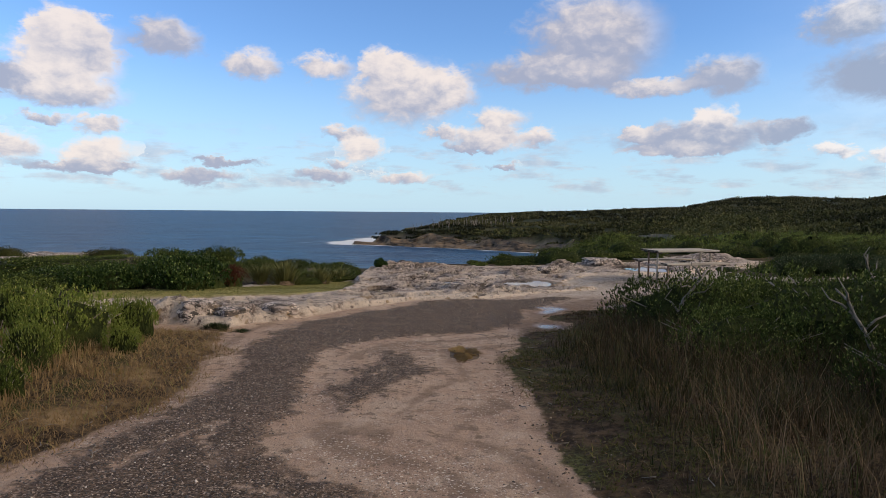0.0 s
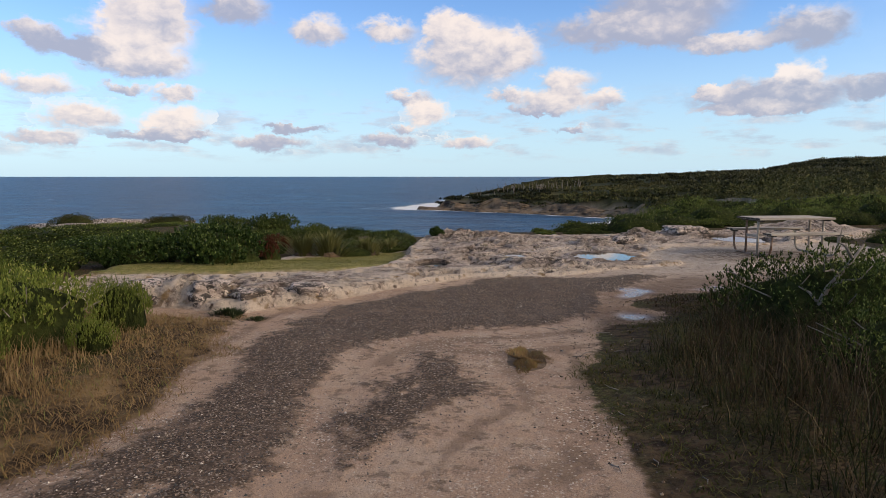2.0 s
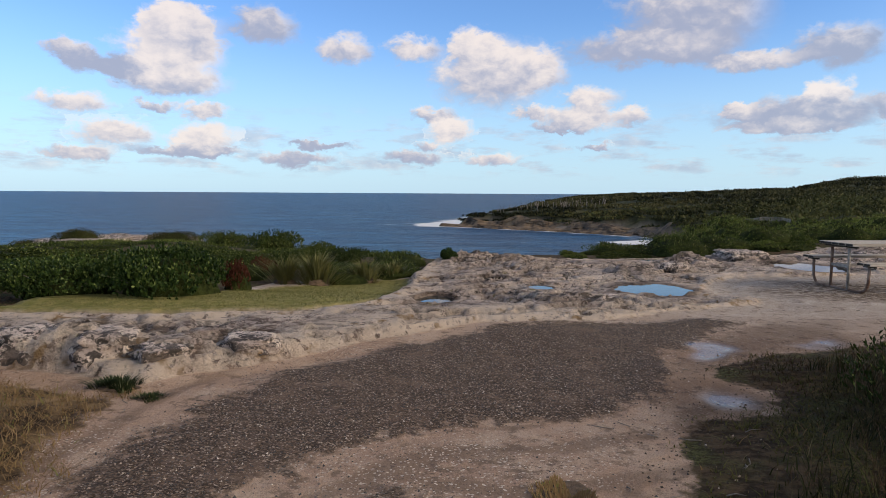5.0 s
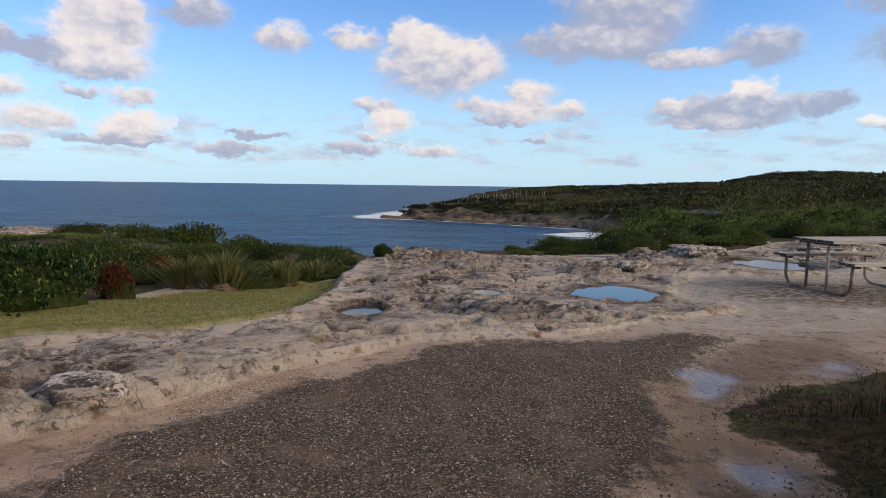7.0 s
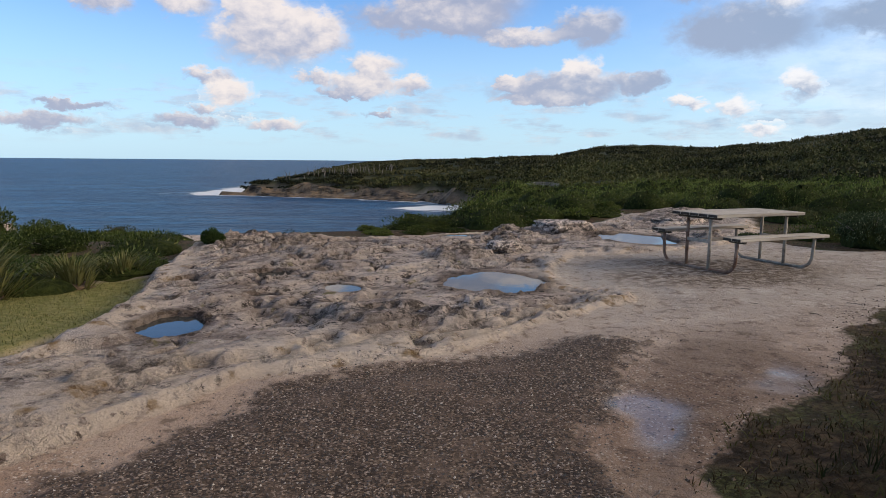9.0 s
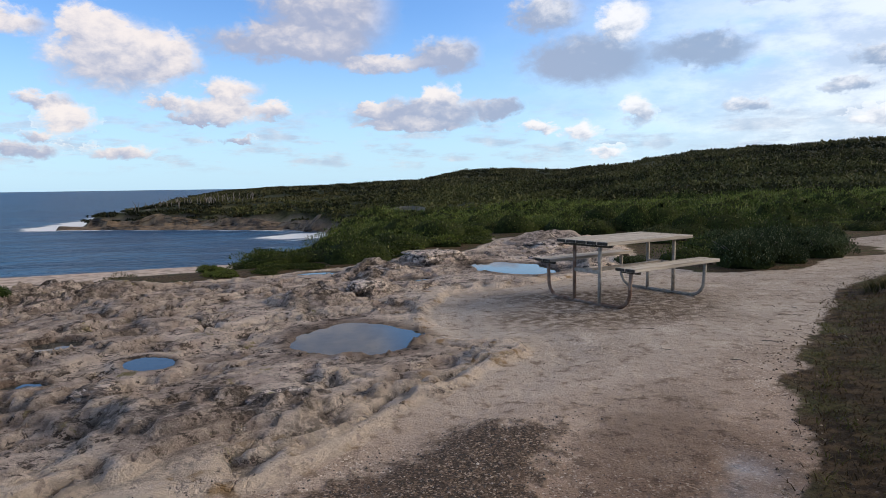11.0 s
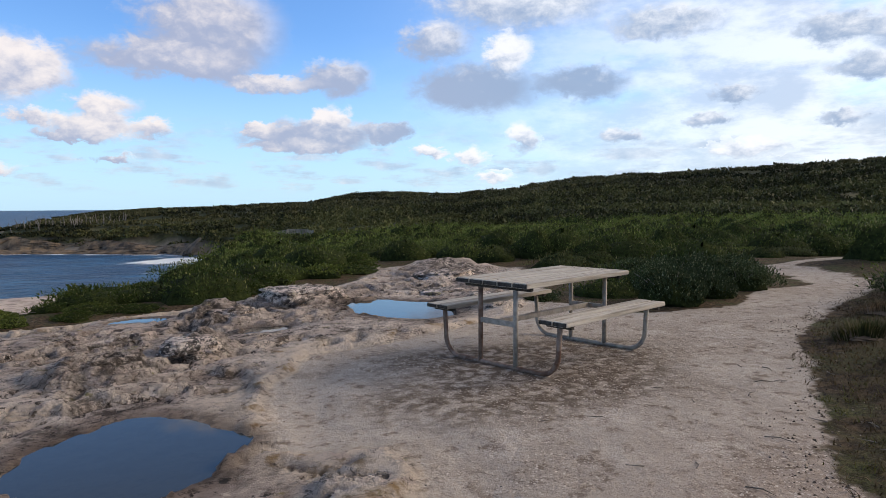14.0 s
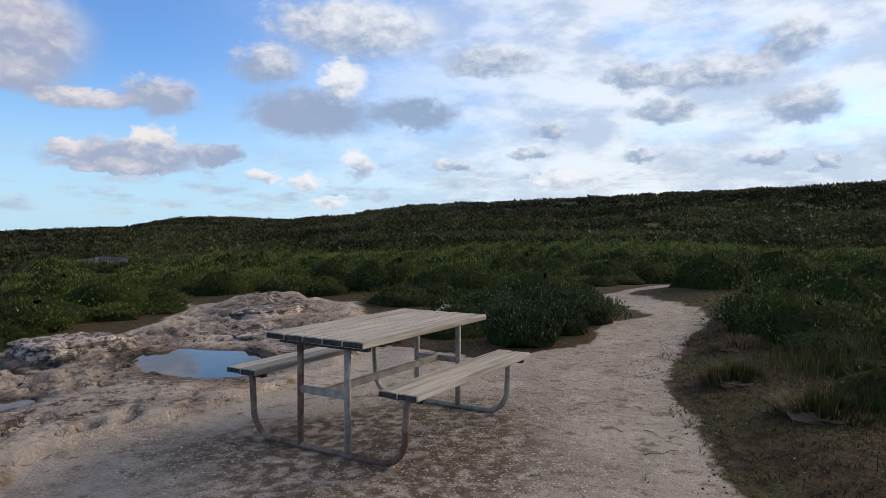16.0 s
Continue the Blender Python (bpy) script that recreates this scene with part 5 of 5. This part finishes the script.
# ---- dead branches ----
def dead_branch(x, y, z, turn, size, seed, label):
    rng = random.Random(seed)
    ob = root("dead_branch", pose(x, y, z, 0, 0, turn), label, "branch")
    limb = [Vector((0, 0, 0))]
    d = Vector((.15, 0, 1)).normalized()
    for i in range(6):
        d = (d + Vector((rng.uniform(-.5, .5), rng.uniform(-.4, .4), rng.uniform(-.1, .25)))).normalized()
        limb.append(limb[-1] + d * size * .17)
    part("limb", tube(limb, [size * .035 * (1 - .12 * i) for i in range(7)], 7), TWIG, ob)
    for i in range(1, 6):
        p, e = limb[i], Vector((rng.uniform(-1, 1), rng.uniform(-1, 1), rng.uniform(.1, .9))).normalized()
        q = p + e * size * rng.uniform(.15, .3)
        part("twig", tube([p, (p + q) / 2 + Vector((0, 0, .03 * size)), q, q + Vector((rng.uniform(-.1, .1), rng.uniform(-.1, .1), .12)) * size], [size * .016, size * .012, size * .008, size * .004], 5), TWIG, ob)


dead_branch(6.15, 8.7, z_at(6.15, 8.7) + .25, 20, .95, 1, "bare grey dead branch rising out of the bushes")
dead_branch(4.6, 6.6, z_at(4.6, 6.6), 120, 1.0, 2, "pale dead branch among the bushes")
dead_branch(3.05, 8.4, z_at(3.05, 8.4), 250, 1.1, 3, "thin pale dead stem among the bushes")
dead_branch(-5.0, 7.0, z_at(-5.0, 7.0), 60, .8, 4, "thin dead stem in the dry grass")


# ---- cliffs of the headland ----
def ribbon(name, line, low, high, back, mat, label, cell, seed, wobble=1.0, ragged=.22, columns=False):
    """A broken rock face along a line of plan points."""
    pts = [Vector((px, py, 0)) for px, py in line]
    path = []
    for p, q in zip(pts, pts[1:]):
        k = max(1, int((q - p).length / cell))
        path += [p.lerp(q, i / k) for i in range(k)]
    path.append(pts[-1])
    n, rows = len(path), 12
    px, py = np.array([p.x for p in path]), np.array([p.y for p in path])
    tx, ty = np.gradient(px), np.gradient(py)
    ln = np.hypot(tx, ty)
    nx, ny = -ty / ln, tx / ln
    s = np.cumsum(ln)
    v = np.zeros((rows, n, 3))
    for j in range(rows):
        f = j / (rows - 1)
        jut = wobble * (1.6 * fbm(s, np.full(n, j * .35), 9, 3, seed) + 1.3 * np.floor(2.5 * fbm(s, np.full(n, j * .8), 4.5, 2, seed + 5)) / 2.5)
        if columns:
            jut = wobble * (1.2 * np.floor(3 * fbm(s, np.zeros(n), 3.2, 2, seed)) / 3 + .3 * fbm(s, np.full(n, j * .5), 2, 2, seed))
        inset = back * (f ** 1.3) + jut
        top = high + (high - low) * ragged * fbm(s, np.zeros(n), 14, 4, seed + 9)
        v[j, :, 0], v[j, :, 1], v[j, :, 2] = px + nx * inset, py + ny * inset, low + (top - low) * f
    me = mesh_of(name, v.reshape(-1, 3), grid_faces(n, rows), smooth_shade=False)
    me.materials.append(mat)
    return tagged(new(name, me), label, "cliff", kind="structure")


ribbon("sea_cliff", [polar(*p) for p in ((-6.2, 262), (-3.5, 255), (0.5, 246), (4.5, 235), (8.5, 226), (11.2, 208))], SEA - .5, -9.0, 4, CRAG, "brown and ochre sandstone sea cliff of the headland", 1.1, 3, 1.2, .55)
ribbon("shore_ledge", [polar(*p) for p in ((-8.2, 265), (-7, 262), (-3.5, 250), (0.5, 240), (4.5, 229), (8.5, 219))], SEA - .5, SEA + 1.2, 3, CRAG, "low dark rock ledge along the waterline", 1.1, 7, .7)
ribbon("grey_cliff", [polar(*p) for p in ((16.6, 166), (17.4, 161), (19.2, 160), (20.8, 157))], -8.2, -4.4, .6, CRAG_GREY, "grey columned rock face above the cove", .45, 11, 1.0, .7, True)


# ---- loose stones ----
def stones(name, label, mat, x, y, size, seed):
    rng = np.random.default_rng(seed)
    z, _ = ground(x, y)
    n = len(x)
    o = np.array([(1, 0, -.15), (0, 1, -.15), (-1, 0, -.15), (0, -1, -.15), (.3, .1, .75)], float)
    v = o[None] * (size[:, None, None] * rng.uniform(.5, 1.2, (n, 5, 1)))
    a = rng.uniform(0, 6.28, n)
    c, s = np.cos(a)[:, None], np.sin(a)[:, None]
    v = np.stack([v[..., 0] * c - v[..., 1] * s + x[:, None], v[..., 0] * s + v[..., 1] * c + y[:, None], v[..., 2] + z[:, None]], -1)
    t = np.array([(0, 1, 4), (1, 2, 4), (2, 3, 4), (3, 0, 4)])
    me = mesh_of(name, v.reshape(-1, 3), (t[None] + 5 * np.arange(n)[:, None, None]).reshape(-1, 3), smooth_shade=False)
    me.materials.append(mat)
    return tagged(new(name, me), label, "gravel", kind="stuff")


def island(name, pairs):
    mat, nt, bsdf = material(name)
    r = nt.nodes.new("ShaderNodeNewGeometry").outputs["Random Per Island"]
    ramp = nt.nodes.new("ShaderNodeValToRGB")
    ramp.color_ramp.interpolation = "CONSTANT"
    nt.links.new(r, ramp.inputs[0])
    for i, (at, c) in enumerate(pairs):
        el_ = ramp.color_ramp.elements[i] if i < 2 else ramp.color_ramp.elements.new(at)
        el_.position, el_.color = at, (*c, 1)
    nt.links.new(ramp.outputs[0], bsdf.inputs["Base Color"])
    bsdf.inputs["Roughness"].default_value = .7
    return mat


GRAVEL = island("gravel", ((0, (.05, .045, .042)), (.45, (.13, .105, .09)), (.68, (.27, .2, .155)), (.86, (.38, .31, .25)), (.96, (.55, .48, .41))))
x, y = sown(95000, -2.9, 3, 2.4, 13.6, lambda x, y: step(np.maximum(inside(TAR, x, y), inside(TAR_PATCH, x, y)) + .34 * fbm(x, y, .8, 4, 61), -.4, .4), 51)
stones("track_gravel", "dark gravel and pale stone chips on worn tar", GRAVEL, x, y, .0035 + .010 * RNG.random(len(x)) ** 2, 52)
x, y = sown(9000, -3, 9, 2.5, 19, lambda x, y: (inside(ROCK, x, y) < .1) * step(fbm(x, y, 1.2, 3, 71), -.1, .4) * (ve(x, y) < .8), 53)
stones("loose_stones", "scattered small stones on the sand", GRAVEL, x, y, RNG.uniform(.004, .012, len(x)), 54)


# ---- sticks and bleached trunks ----
def sticks(name, label, spots, size, thick, upright, seed, mat):
    rng = random.Random(seed)
    bm = bmesh.new()
    for x, y in spots:
        z = z_at(x, y)
        a = rng.uniform(0, 6.28)
        ln = size * rng.uniform(.5, 1.3)
        if upright:
            p = [(x, y, z), (x + rng.uniform(-.1, .1) * ln, y, z + ln * .6), (x + rng.uniform(-.2, .2) * ln, y, z + ln)]
        else:
            dx, dy = math.cos(a) * ln, math.sin(a) * ln
            p = [(x, y, z + .004), (x + dx * .5 - dy * .15, y + dy * .5 + dx * .15, z_at(x + dx * .5, y + dy * .5) + .01), (x + dx, y + dy, z_at(x + dx, y + dy) + .006)]
        tube(p, [thick, thick * .8, thick * .4], 5, bm)
    me = bpy.data.meshes.new(name)
    bm.to_mesh(me)
    bm.free()
    me.materials.append(mat)
    return tagged(new(name, me), label, "sticks", kind="stuff")


rs = random.Random(5)
spots = [(rs.uniform(-3.2, -2.2), rs.uniform(3.5, 9.5)) for _ in range(26)] + [(rs.uniform(.6, 1.6), rs.uniform(3.5, 9.5)) for _ in range(22)] + [(rs.uniform(4.6, 8.6), rs.uniform(13.4, 15.6)) for _ in range(26)] + [(1.55, 10.9)]
sticks("fallen_twigs", "thin dry twigs lying on the sand", spots, .14, .004, False, 6, TWIG)
spots = [polar(rs.uniform(-3, 6.5), rs.uniform(268, 300)) for _ in range(60)]
sticks("bleached_trunks", "pale bleached dead trunks on the headland", spots, 3.2, .16, True, 7, TWIG)

LITTER = island("bark_litter", ((0, (.03, .02, .013)), (.4, (.07, .045, .028)), (.75, (.14, .095, .06)), (.92, (.28, .21, .14))))
x, y = sown(60000, .4, 16, 2.6, 19.5, lambda x, y: step(np.abs(ve(x, y) - .12 + .35 * fbm(x, y, .8, 4, 10)), .42, .05) * .8, 55)
stones("bark_litter", "dark bark chips and leaf litter along the verge", LITTER, x, y, RNG.uniform(.004, .018, len(x)), 56)
